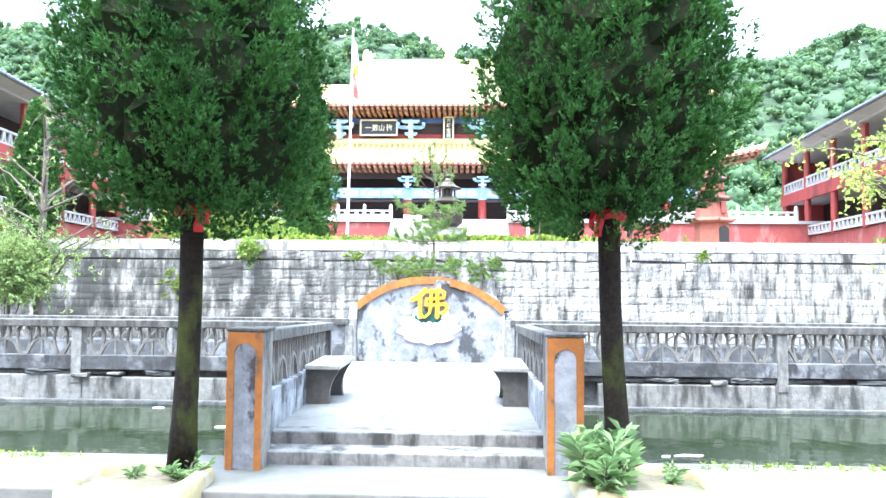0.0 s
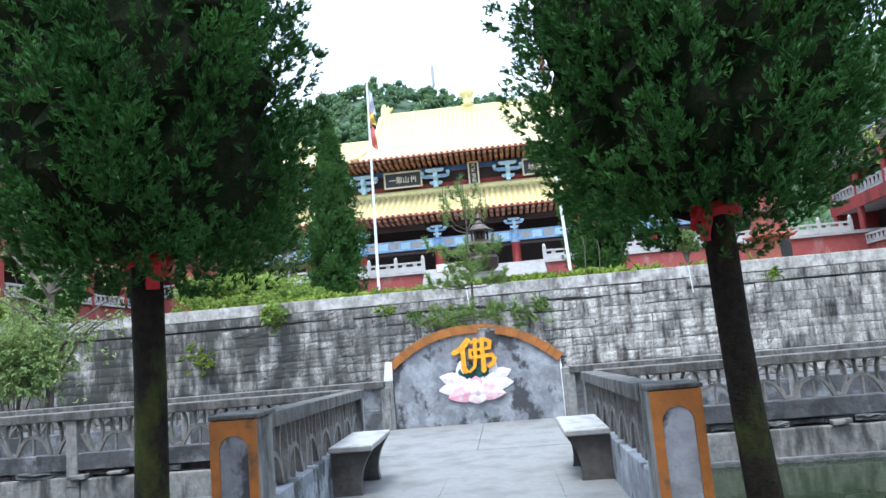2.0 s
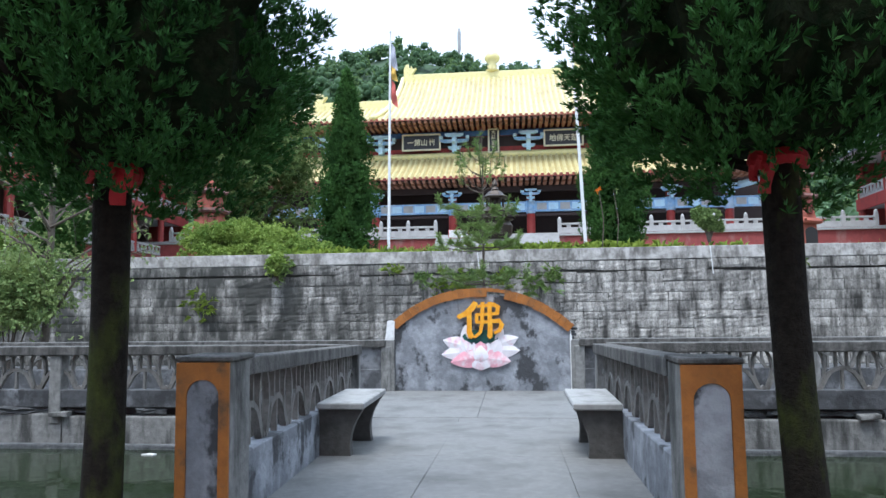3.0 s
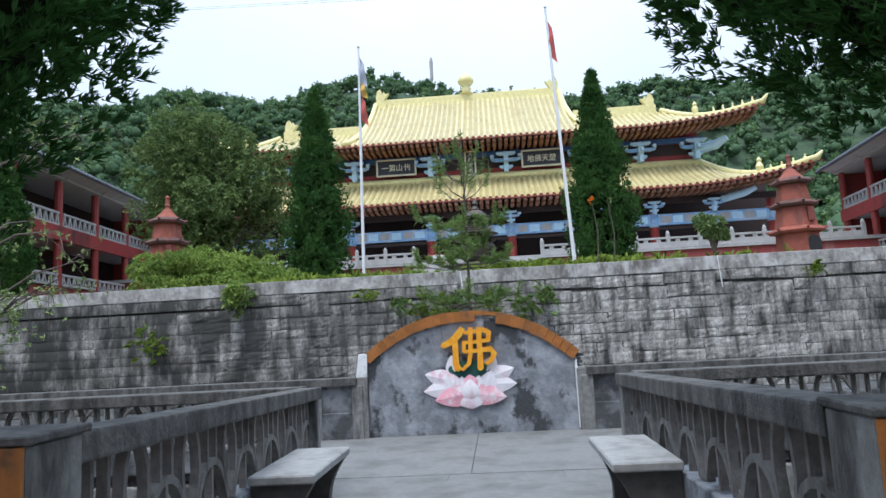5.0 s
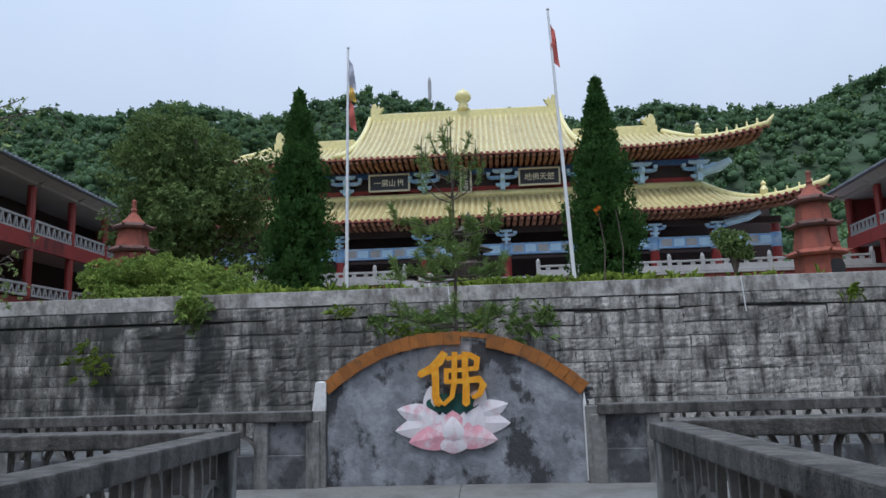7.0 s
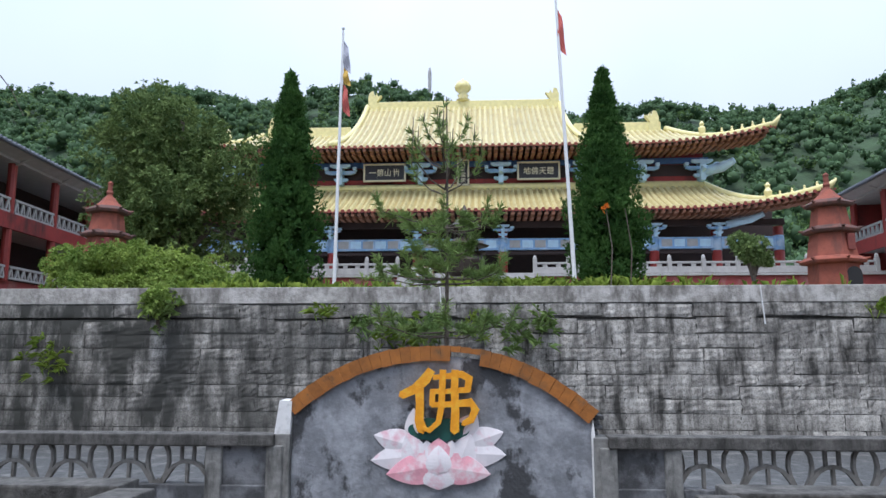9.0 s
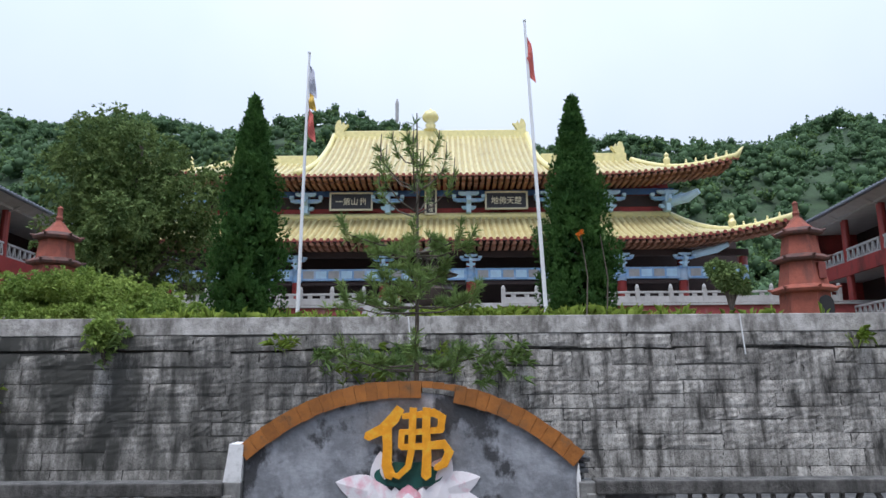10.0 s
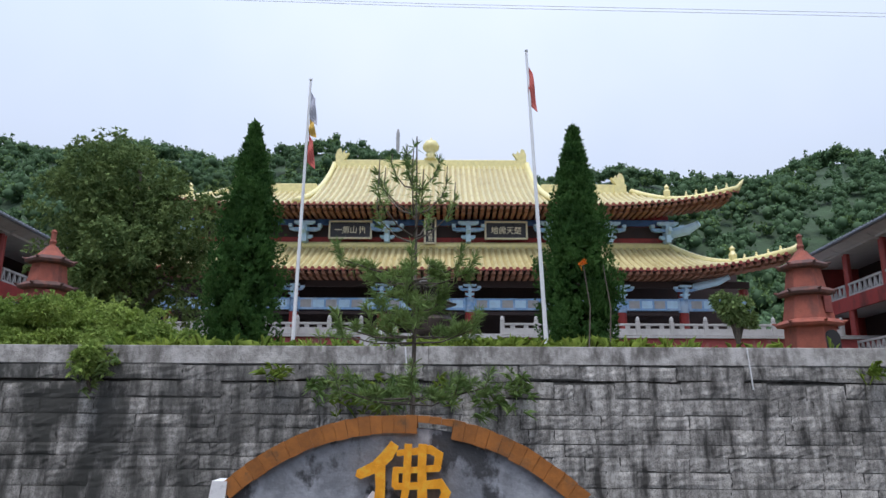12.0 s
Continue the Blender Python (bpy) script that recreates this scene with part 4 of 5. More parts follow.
def bushy(name, centre, size, n, leaf, material, label, seed, blades=8, spread=0.9, hollow=0.35, group="", trunk=0.0, category="bush", lumps=18, lump=(0.28, 0.42)):
    """A loose shrub or tree head: leaf sprays on lumpy clumps, with stems inside."""
    g = np.random.default_rng(seed)
    cx, cy, cz = centre
    base = cz - size[2] * (0.5 if not trunk else 0) - trunk
    th = thing(name, (cx, cy, base), label, category, group)
    c = g.normal(size=(lumps, 3))
    c = unit(c) * g.uniform(0.25, 0.8, (lumps, 1))
    c[:, 2] = np.abs(c[:, 2]) * 0.9 - 0.2 if not trunk else c[:, 2]
    which = g.integers(0, lumps, n)
    d = unit(g.normal(size=(n, 3)))
    p = c[which] + d * (g.uniform(hollow, 1, (n, 1)) ** 0.5) * g.uniform(*lump, (lumps, 1))[which]
    p = np.array(centre) + p * np.array(size) * 0.5 * 1.05
    keep = p[:, 2] > base
    v, f = leaves(p[keep], unit(d[keep] + [0, 0, 0.35]), blades, leaf, leaf * 0.42, spread, 0.15)
    bm = bmesh.new()
    for q in c[:10]:
        e = Vector(np.array(centre) + q * np.array(size) * 0.5)
        b = Vector((cx, cy, base))
        tube([b, b.lerp(e, 0.5) + Vector((0, 0, 0.1 * size[2])), e], [max(0.02, trunk * 0.05), max(0.012, trunk * 0.03), 0.006], 6, bm)
    if trunk:
        tube([(cx, cy, base), (cx + 0.05, cy, base + trunk * 0.6), (cx, cy, base + trunk + size[2] * 0.3)], [trunk * 0.06, trunk * 0.05, trunk * 0.03], 10, bm)
    part("branching", bm, TWIG, th)
    cloud_mesh("foliage", v, f, material, th)
    return th


def garden_cypress(x, y, z0, z1, r, seed):
    th = thing("garden_cypress", (x, y, z0), "tall pointed dark green cypress in the terrace garden", "tree", "garden cypresses")
    part("trunk", tube([(x, y, z0), (x, y, z0 + 2)], [0.22, 0.15], 8), BARK, th)

    def radius(h):
        return r * np.interp(h, (0, 0.05, 0.12, 0.25, 0.45, 0.64, 0.8, 0.9, 0.96, 1), (0.4, 0.78, 0.96, 1.0, 0.85, 0.63, 0.41, 0.24, 0.1, 0.015))

    g = np.random.default_rng(seed)
    zb = z0 + 0.55
    plumes, each = 760, 9
    h, a, rr, _ = crown_points(plumes, radius, seed, 60, 0.16)
    rr *= 0.94 + 0.10 * np.sin(h * 23 + np.sin(a + seed) * 2)
    c = np.stack([x + np.cos(a) * rr, y + np.sin(a) * rr, zb + h * (z1 - zb) * 0.97], 1)
    ax = unit(np.stack([np.cos(a) * 0.42, np.sin(a) * 0.42, 1.0 + 0 * a], 1) + 0.10 * g.normal(size=(plumes, 3)))
    size = g.uniform(0.7, 1.3, plumes) * np.interp(h, (0, 0.8, 1), (1, 0.8, 0.5))
    t = g.uniform(-1, 1, (plumes, each))
    side = g.normal(size=(plumes, each, 3))
    side -= (side * ax[:, None]).sum(-1, keepdims=True) * ax[:, None]
    p = c[:, None] + ax[:, None] * (t * 0.26 * size[:, None])[..., None] + side * ((0.075 * (1.1 - t) * 0.7 + 0.01) * size[:, None])[..., None]
    d = unit(ax[:, None] + 0.3 * side + 0 * p).reshape(-1, 3)
    v, f = leaves(p.reshape(-1, 3), d, 8, 0.105, 0.026, 0.34)
    q = c.repeat(3, 0)
    q[:, :2] = [x, y] + (q[:, :2] - [x, y]) * g.uniform(0.45, 0.78, (len(q), 1))
    q[:, 2] += g.normal(0, 0.15, len(q))
    top = np.array([[x, y, z1 - k] for k in (0.2, 0.4, 0.6, 0.8)])
    v, f = joined((v, f), leaves(q, unit(g.normal(size=q.shape) * 0.5 + [0, 0, 1.0]), 6, 0.26, 0.13, 0.5), leaves(top, np.array([[0, 0, 1.0]] * 4), 14, 0.34, 0.045, 0.14))
    cloud_mesh("crown", v, f, CYPRESS_FAR, th)


garden_cypress(-5.86, 27.8, 2.45, 10.5, 1.38, 31)
garden_cypress(4.02, 26.5, 2.45, 9.8, 1.32, 32)
garden_cypress(-13.9, 22.5, 2.45, 7.4, 0.95, 33)

bushy("garden_bush", (-7.2, 20.6, 2.95), (4.6, 3.0, 3.0), 9000, 0.085, BUSH, "sprawling light green bush on the terrace edge", 41, 6, lumps=90, lump=(0.06, 0.24))
bushy("garden_bush", (-5.3, 20.2, 2.75), (2.6, 2.4, 2.3), 4400, 0.085, BUSH, "sprawling light green bush overhanging the wall", 42, 6, lumps=60, lump=(0.06, 0.24))
bushy("garden_bush", (-5.0, 17.7, 2.35), (0.7, 0.7, 1.0), 300, 0.10, BUSH, "trailing green shoot over the wall coping", 43, 6, lumps=8)
bushy("garden_bush", (-14.2, 20.0, 3.0), (2.2, 2.4, 2.2), 1800, 0.13, BUSH, "dense green bush on the terrace edge", 44, 7)
bushy("garden_shrub", (4.95, 18.45, 3.3), (0.75, 0.75, 0.7), 420, 0.09, CAMPHOR, "small round shrub on a thin stem", 45, 7, trunk=0.6, lumps=12)
bushy("camphor_tree", (-11.7, 32.6, 7.8), (9.0, 6.4, 9.6), 13000, 0.19, CAMPHOR, "broad olive green camphor tree in the courtyard", 46, 6, trunk=3.0, category="tree", lumps=110, lump=(0.10, 0.30))


def wall_weed(x, y, z, s, seed, material):
    """A loose tuft of long blades rooted in a joint, hanging forward."""
    g = np.random.default_rng(seed)
    th = thing("wall_weed", (x, y, z), "loose green weeds sprouting from the wall joints", "weed", "weeds on the wall")
    n = int(26 * s / 0.4)
    p = np.array([x, y, z]) + g.normal(size=(n, 3)) * [s * 0.42, 0.04, s * 0.3]
    d = unit(np.stack([g.normal(0, 0.6, n), -0.5 + g.normal(0, 0.2, n), g.uniform(0.1, 1.0, n)], 1))
    v, f = leaves(p, d, 8, 0.19, 0.012, 0.42, 0.35)
    tagged(cloud_mesh("tuft", v, f, material, th), kind="stuff")


for i, (x, y, z, s) in enumerate(((-1.55, 17.7, 1.95, 0.3), (-0.95, 17.7, 1.8, 0.5), (-0.55, 17.7, 1.75, 0.4), (0.2, 17.7, 1.9, 0.3), (0.95, 17.7, 1.7, 0.5), (-2.3, 17.72, 2.1, 0.2), (1.3, 17.7, 1.95, 0.3), (6.6, 17.72, 2.2, 0.2), (-4.9, 17.7, 2.2, 0.4), (-6.9, 17.72, 1.4, 0.5))):
    wall_weed(x, y, z, s, 50 + i, GRASS if i % 2 else PINE)


def grass_bed():
    g = np.random.default_rng(61)
    n = 3600
    x = g.uniform(-5.2, 15, n)
    x = np.where((x > 4.9) & (g.uniform(0, 1, n) < 0.94), g.uniform(-5.2, 4.9, n), x)
    x = x[np.sin(x * 2.3) + 0.7 * np.sin(x * 5.1 + 1) + g.normal(0, 0.7, n) > -0.5]
    n = len(x)
    p = np.stack([x, 18.45 + g.uniform(0, 1, n) ** 1.6 * 3.0, 2.45 + 0 * x], 1)
    lush = 0.22 + 0.16 * np.clip(np.sin(x * 1.3) + np.sin(x * 0.37 + 1), 0, 2) + 0.22 * np.exp(-((x - 2.3) / 0.9) ** 2)
    sets = []
    for k in range(4):
        m = (np.arange(n) % 4 == k)
        sets.append(leaves(p[m], np.array([[0, 0, 1.0]] * m.sum()), 7, float(0.20 + 0.06 * k), 0.024, 0.5, 0.3))
    lushm = g.uniform(0, 1, n) < (lush - 0.2) * 2
    sets.append(leaves(p[lushm], np.array([[0, 0, 1.0]] * lushm.sum()), 9, 0.55, 0.03, 0.45, 0.4))
    v, f = joined(*sets)
    ob = cloud_mesh("grass", v, f, GRASS)
    tagged(ob, "bright green lily leaves and grass along the terrace edge", "grass", kind="stuff")


grass_bed()


def lily(x, y, z0, z1, seed):
    g = np.random.default_rng(seed)
    th = thing("orange_lily", (x, y, z0), "tall thin daylily stalk with orange flowers", "flower", "daylilies on the wall")
    part("stalk", tube([(x, y, z0), (x + 0.05, y, (z0 + z1) / 2), (x - 0.04, y, z1)], [0.012, 0.01, 0.007], 6), TWIG, th)
    for k in range(3 if seed % 2 else 1):
        q = np.array([[x - 0.04 + g.uniform(-0.12, 0.12), y, z1 - g.uniform(0, 0.12)]])
        v, f = leaves(q, np.array([[g.uniform(-0.4, 0.4), -0.3, 0.6]]), 9, 0.085, 0.03, 0.6, 0.2)
        cloud_mesh("blossom", v, f, LILY if seed % 2 else PALEBUSH, th)


lily(2.5, 18.2, 2.5, 3.98, 71)
lily(2.85, 18.3, 2.5, 3.95, 72)

# Trees at the ends of the promenade: thin bare branches and pale leaves.


def thin_tree(x, y, seed, label, n, material, hang, tall):
    g = np.random.default_rng(seed)
    th = thing("thin_tree", (x, y, 0), label, "tree", "thin trees behind the terrace railing")
    bm = bmesh.new()
    tube([(x, y, 0), (x + 0.1, y, 1.4), (x + 0.05, y + 0.1, 2.8 * tall)], [0.09, 0.075, 0.05], 8, bm)
    pts, drs = [], []
    for k in range(26):
        a = g.uniform(0, math.tau)
        b = Vector((x + 0.08, y, g.uniform(1.0, 2.6 * tall)))
        e = b + Vector((math.cos(a) * g.uniform(1.2, 2.9), math.sin(a) * g.uniform(0.6, 1.4), g.uniform(0.3, 1.6)))
        m = b.lerp(e, 0.55) + Vector((0, 0, 0.18))
        tube([b, m, e], [0.03, 0.02, 0.006], 6, bm)
        for t in np.linspace(0.3, 1, 5):
            q = m.lerp(e, t)
            f2 = q + Vector(g.normal(0, 0.3, 3)) + Vector((0, 0, -hang))
            tube([q, q.lerp(f2, 0.5) + Vector((0, 0, 0.06)), f2], [0.008, 0.006, 0.003], 4, bm)
            for s in np.linspace(0.2, 1, n):
                pts.append(tuple(q.lerp(f2, s) + Vector(g.normal(0, 0.09, 3))))
                drs.append((g.normal(), g.normal(), 0.2))
    for k in range(40):
        pts.append((x + g.normal(0, 0.5), y + g.normal(0, 0.4), g.uniform(0.7, 2.0)))
        drs.append((g.normal(), g.normal(), 0.4))
    part("branching", bm, TWIG, th)
    v, f = leaves(np.array(pts), unit(np.array(drs)), 6, 0.09, 0.035, 0.9)
    cloud_mesh("foliage", v, f, material, th)


thin_tree(-9.0, 15.2, 81, "thin tree with bare grey branches and pale leaves", 3, PALEBUSH, 0.3, 2.0)
thin_tree(10.0, 14.8, 82, "thin tree with sparse yellow-green leaves", 9, LEAFY, 0.15, 2.0)
bushy("pale_shrub", (-9.5, 14.9, 1.7), (3.6, 1.8, 3.4), 3200, 0.09, PALEBUSH, "pale green shrub behind the terrace railing", 83, 7, lumps=20)

# ---- flag poles ----


def flag_pole(x, y, top, cols, side, lean):
    z0 = 2.45
    th = thing("flag_pole", (x, y, z0), "tall white metal flag pole with a furled flag", "flag pole", "flag poles in the garden")
    part("pole", tube([(x, y, z0), (x + lean * 0.5, y, (z0 + top) / 2), (x + lean, y, top)], [0.06, 0.05, 0.035], 10), STEEL, th)
    part("knob", lathe([(0.01, 0), (0.05, 0.03), (0.05, 0.07), (0.01, 0.1)], (x + lean, y, top), 10), STEEL, th)
    z = top - 0.35
    for k, (c, h) in enumerate(cols):
        bm = bmesh.new()
        rows = []
        for i in range(9):
            t = i / 8
            rows.append([bm.verts.new((x + lean + side * (0.03 + s * (0.14 + 0.10 * t)), y + 0.05 * math.sin(7 * t + 3 * s), z - h * t - 0.25 * s * h)) for s in (0, 0.35, 0.7, 1)])
        for r, q in zip(rows, rows[1:]):
            for i in range(3):
                bm.faces.new((r[i], r[i + 1], q[i + 1], q[i]))
        rr = bmesh.ops.extrude_face_region(bm, geom=list(bm.faces))
        for vv in rr["geom"]:
            if isinstance(vv, bmesh.types.BMVert):
                vv.co.y += 0.01
        part("flag", bm, c, th, "limp furled flag cloth")
        z -= h


flag_pole(-4.06, 26.7, 11.5, ((FLAGBLU, 0.9), (FLAGYEL, 0.5), (FLAGRED, 0.9)), 1, 0.12)
flag_pole(2.87, 25.0, 11.55, ((FLAGRED, 1.2),), 1, -0.36)

# ---- burner pagodas ----


def pagoda(x, y, label, lift):
    z0 = 2.45
    th = thing("burner_pagoda", (x, y, z0), label, "pagoda", "red burner pagodas")
    seg, tn = 6, math.pi / 6
    part("plinth", lathe([(0.64, 0), (0.64, 0.25), (0.58, 0.3)], (x, y, z0), seg, None, tn), BRICKRED, th)
    for k, (za, zb, ra, rb, re) in enumerate(((2.74, 3.66, 0.58, 0.56, 0.75), (3.76, 4.42, 0.57, 0.46, 0.65), (4.50, 5.08, 0.46, 0.37, 0.57))):
        up, roof = lift * (k > 0), BRICKRED if k == 0 else ROOFDARK
        part("storey", lathe([(ra, 0), (rb, zb - za)], (x, y, za + up), seg, None, tn), BRICKRED, th, "red painted brick storey")
        part("roof", lathe([(rb * 0.98, -0.06), (re * 0.95, -0.03), (re, 0.03), (re * 0.98, 0.05), (rb * 1.12, 0.13), (rb * 0.7, 0.17)], (x, y, zb + up), seg, None, tn), roof, th, "flared hexagonal eave")
        for c in range(6):
            t = tn + c * math.tau / 6
            part("eave_tip", tube([(x + math.cos(t) * re * 0.86, y + math.sin(t) * re * 0.86, zb + up + 0.04), (x + math.cos(t) * re * 1.08, y + math.sin(t) * re * 1.08, zb + up + 0.08)], [0.055, 0.02], 5), roof, th)
    part("cap", lathe([(0.38, 0), (0.22, 0.16), (0.12, 0.30)], (x, y, 5.2 + lift), seg, None, tn), BRICKRED, th)
    part("finial", lathe([(0.10, 0), (0.07, 0.08), (0.09, 0.14), (0.065, 0.2), (0.06, 0.34), (0.075, 0.4), (0.02, 0.46)], (x, y, 5.48 + lift), 10), BRICKRED, th, "tall red spire")
    # The fire mouth is a solid black block set into the front.
    part("fire_mouth", poly([(x + 0.04, z0 + 0.5), (x + 0.40, z0 + 0.5), *[(x + 0.22 + 0.18 * math.cos(a), z0 + 0.88 + 0.18 * math.sin(a)) for a in np.linspace(0, math.pi, 9)]], y - 0.535, y - 0.35), BLACK, th, "black arched fire mouth")
    part("tablet", box(x + 0.16, x + 0.34, y - 0.475, y - 0.33, 3.92 + lift, 4.32 + lift, 0.01), mat("tablet_red", (0.20, 0.05, 0.04), 0.8), th)


pagoda(-9.65, 24.1, "small red hexagonal burner pagoda half hidden by bushes", 0.1)
pagoda(9.0, 23.85, "small red hexagonal burner pagoda with black fire mouth", 0.0)

# ---- bronze incense burner ----


def censer(x, y):
    z0 = 2.45
    th = thing("incense_burner", (x, y, z0), "tall dark bronze tiered incense burner", "incense burner")
    part("pedestal", lathe([(0.9, 0), (0.9, 0.5), (0.7, 0.55), (0.65, 1.2), (0.8, 1.3)], (x, y, z0), 8), MARBLE, th, "grey stone pedestal")
    part("bowl", lathe([(0.35, 0), (0.62, 0.2), (0.66, 0.55), (0.55, 0.75), (0.70, 0.8)], (x, y, z0 + 1.3), 16), BRONZE, th)
    for k, (r, z) in enumerate(((0.75, 4.75), (0.55, 5.35))):
        for a in range(6):
            t = a * math.tau / 6
            part("post", tube([(x + math.cos(t) * r * 0.55, y + math.sin(t) * r * 0.55, z - 0.5), (x + math.cos(t) * r * 0.55, y + math.sin(t) * r * 0.55, z)], 0.04, 6), BRONZE, th)
        part("roof", lathe([(r, 0.0), (r * 1.06, 0.06), (r * 0.7, 0.14), (r * 0.42, 0.3)], (x, y, z), 6), BRONZE, th, "flared bronze roof")
        part("core", lathe([(r * 0.4, -0.5), (r * 0.4, 0.0)], (x, y, z), 8), BRONZE, th)
    part("finial", lathe([(0.10, 0), (0.16, 0.08), (0.08, 0.2), (0.12, 0.28), (0.02, 0.5)], (x, y, 5.62), 10), BRONZE, th)


censer(-0.19, 28.1)

# ---- small things by the pond ----


def edge_weeds():
    g = np.random.default_rng(95)
    x = np.concatenate([g.uniform(-5.5, -2.6, 70), g.uniform(2.6, 4.2, 60), g.uniform(4.0, 5.6, 90), g.uniform(-1.5, 1.5, 24)])
    p = np.stack([x, 6.12 + g.normal(0, 0.05, len(x)), -0.078 + 0 * x], 1)
    v, f = leaves(p, np.array([[0, 0, 1.0]] * len(x)), 5, 0.06, 0.012, 0.8, 0.2)
    tagged(cloud_mesh("pond_edge_grass", v, f, GRASS), "short grass growing along the pond kerb", "grass", kind="stuff")


edge_weeds()
for x, y, w in ((-2.35, 8.6, 0.1), (2.95, 7.55, 0.16), (2.7, 7.5, 0.05), (-3.7, 9.8, 0.08)):
    th = thing("floating_litter", (x, y, -0.33), "scrap of white litter floating on the pond", "litter", "litter on the pond")
    part("scrap", poly([(x - w, y - 0.02), (x + w * 0.6, y - 0.03), (x + w, y + 0.02), (x - w * 0.3, y + 0.035)], -0.335, -0.318, "z"), WHITE, th)
for x, z, w in ((-5.0, 0.075, 0.12), (-4.5, 0.1, 0.1), (4.2, 0.08, 0.1)):
    th = thing("loose_slab", (x, 10.16, z), "loose pale stone slab on the pond bank", "stone slab", "loose slabs on the bank")
    part("slab", box(x - w, x + w, 10.05, 10.24, z - 0.02, z + 0.03, 0.012, None, 0.015), CONCRETE, th)

# ---- main hall ----
CX = -0.95
hall = thing("temple_hall", (CX, 50, 2.45), "two-tiered red temple hall with yellow glazed roofs", "temple")
BAYS = [2.65, 8.0, 11.85, 15.6]
COLS = [CX + s * b for b in BAYS for s in (-1, 1)]
TZ = 5.6


def eave_line(x, y0, z0, half, flat, out, up):
    """Front eave: straight in the middle, sweeping out and up to the corners."""
    s = min(1.0, max(0.0, (abs(x - CX) - flat) / (half - flat)))
    return y0 - out * s ** 2, z0 + up * s ** 2.3


def roof_front(name, half, eave, top, sag, step, over):
    """Tile bed and rounded tile ribs between an eave line and a top line."""
    bed, rib, disc = bmesh.new(), bmesh.new(), bmesh.new()
    xs = np.arange(CX - half, CX + half + 1e-6, step)
    nv = 9
    grid = []
    for x in xs:
        ye, ze = eave(x)
        yt, zt = top(x)
        grid.append([Vector((x, ye + (yt - ye) * v, ze + (zt - ze) * v - sag * (zt - ze) * math.sin(math.pi * v) * 0.5)) for v in np.linspace(0, 1, nv)])
    vs = [[bed.verts.new(p) for p in col] for col in grid]
    for a, b in zip(vs, vs[1:]):
        for i in range(nv - 1):
            bed.faces.new((a[i], b[i], b[i + 1], a[i + 1]))
    for col in grid:
        rings = []
        for p in col:
            rings.append([rib.verts.new((p.x + step * 0.27 * math.cos(t), p.y - 0.02 * math.sin(t), p.z + step * 0.30 * math.sin(t))) for t in (0, 0.8, 1.57, 2.34, math.pi)])
        for r, s in zip(rings, rings[1:]):
            for k in range(4):
                rib.faces.new((r[k], r[k + 1], s[k + 1], s[k]))
        p = col[0]
        c = [disc.verts.new((p.x + step * 0.30 * math.cos(t), p.y - 0.03, p.z + 0.02 + step * 0.30 * math.sin(t))) for t in np.linspace(0, math.tau, 9)[:-1]]
        disc.faces.new(c)
        q = [disc.verts.new((p.x + step * (0.5 + dx), p.y - 0.02, p.z + dz)) for dx, dz in ((-0.3, 0.0), (0.3, 0.0), (0.0, -step * 0.42))]
        disc.faces.new(q)
    r = part(name, bed, TILEDARK, hall, "yellow glazed roof slope")
    tagged(part("tile_ribs", rib, TILE, r, "rows of rounded yellow tiles", True), kind="stuff")
    tagged(part("eave_tiles", disc, mat(name + "_end_tile", (0.24, 0.05, 0.035) if name == "lower_roof" else (0.26, 0.07, 0.04), 0.45, 0.2, 4, 0.1, island=0.2), r, "dark red round end tiles"), kind="stuff")
    return r, grid


def rafters(grid, back, name="eave_timber"):
    bm = bmesh.new()
    bs = bmesh.new()
    for a, b in zip(grid, grid[1:]):
        p = (a[0] + b[0]) / 2
        w = (b[0].x - a[0].x) * 0.28
        for k, (dz, dy) in enumerate(((-0.12, 0.08), (-0.25, 0.55))):
            z = p.z + dz
            box(p.x - w, p.x + w, p.y + dy, p.y + back, z - 0.13, z, 0, bm)
    v0 = [bs.verts.new((c[0].x, c[0].y + 0.1, c[0].z - 0.06)) for c in grid]
    v1 = [bs.verts.new((c[0].x, c[0].y + back, c[0].z - 0.05)) for c in grid]
    for i in range(len(grid) - 1):
        bs.faces.new((v0[i], v0[i + 1], v1[i + 1], v1[i]))
    tagged(part(name, bm, RAFTER, hall, "red painted rafter ends"), kind="stuff")
    part("soffit", bs, SHADEWOOD, hall)


def bar(pts, r, material, name, seg=8, label=""):
    return part(name, tube(pts, r, seg), material, hall, label, True)


# Lower roof.
def low_eave(x):
    return eave_line(x, 46.5, 9.72, 21.0, 12.5, 1.2, 0.8)


def low_top(x):
    a = abs(x - CX)
    if a <= 15.75:
        return 51.0, 12.1
    t = (a - 15.75) / (21.0 - 15.75)
    ye, ze = low_eave(CX + 21.0)
    zz = 12.1 + (ze - 12.1) * t - 1.1 * math.sin(math.pi * t) * (1 - 0.3 * t)
    return 51.0 + (ye - 51.0) * t, zz


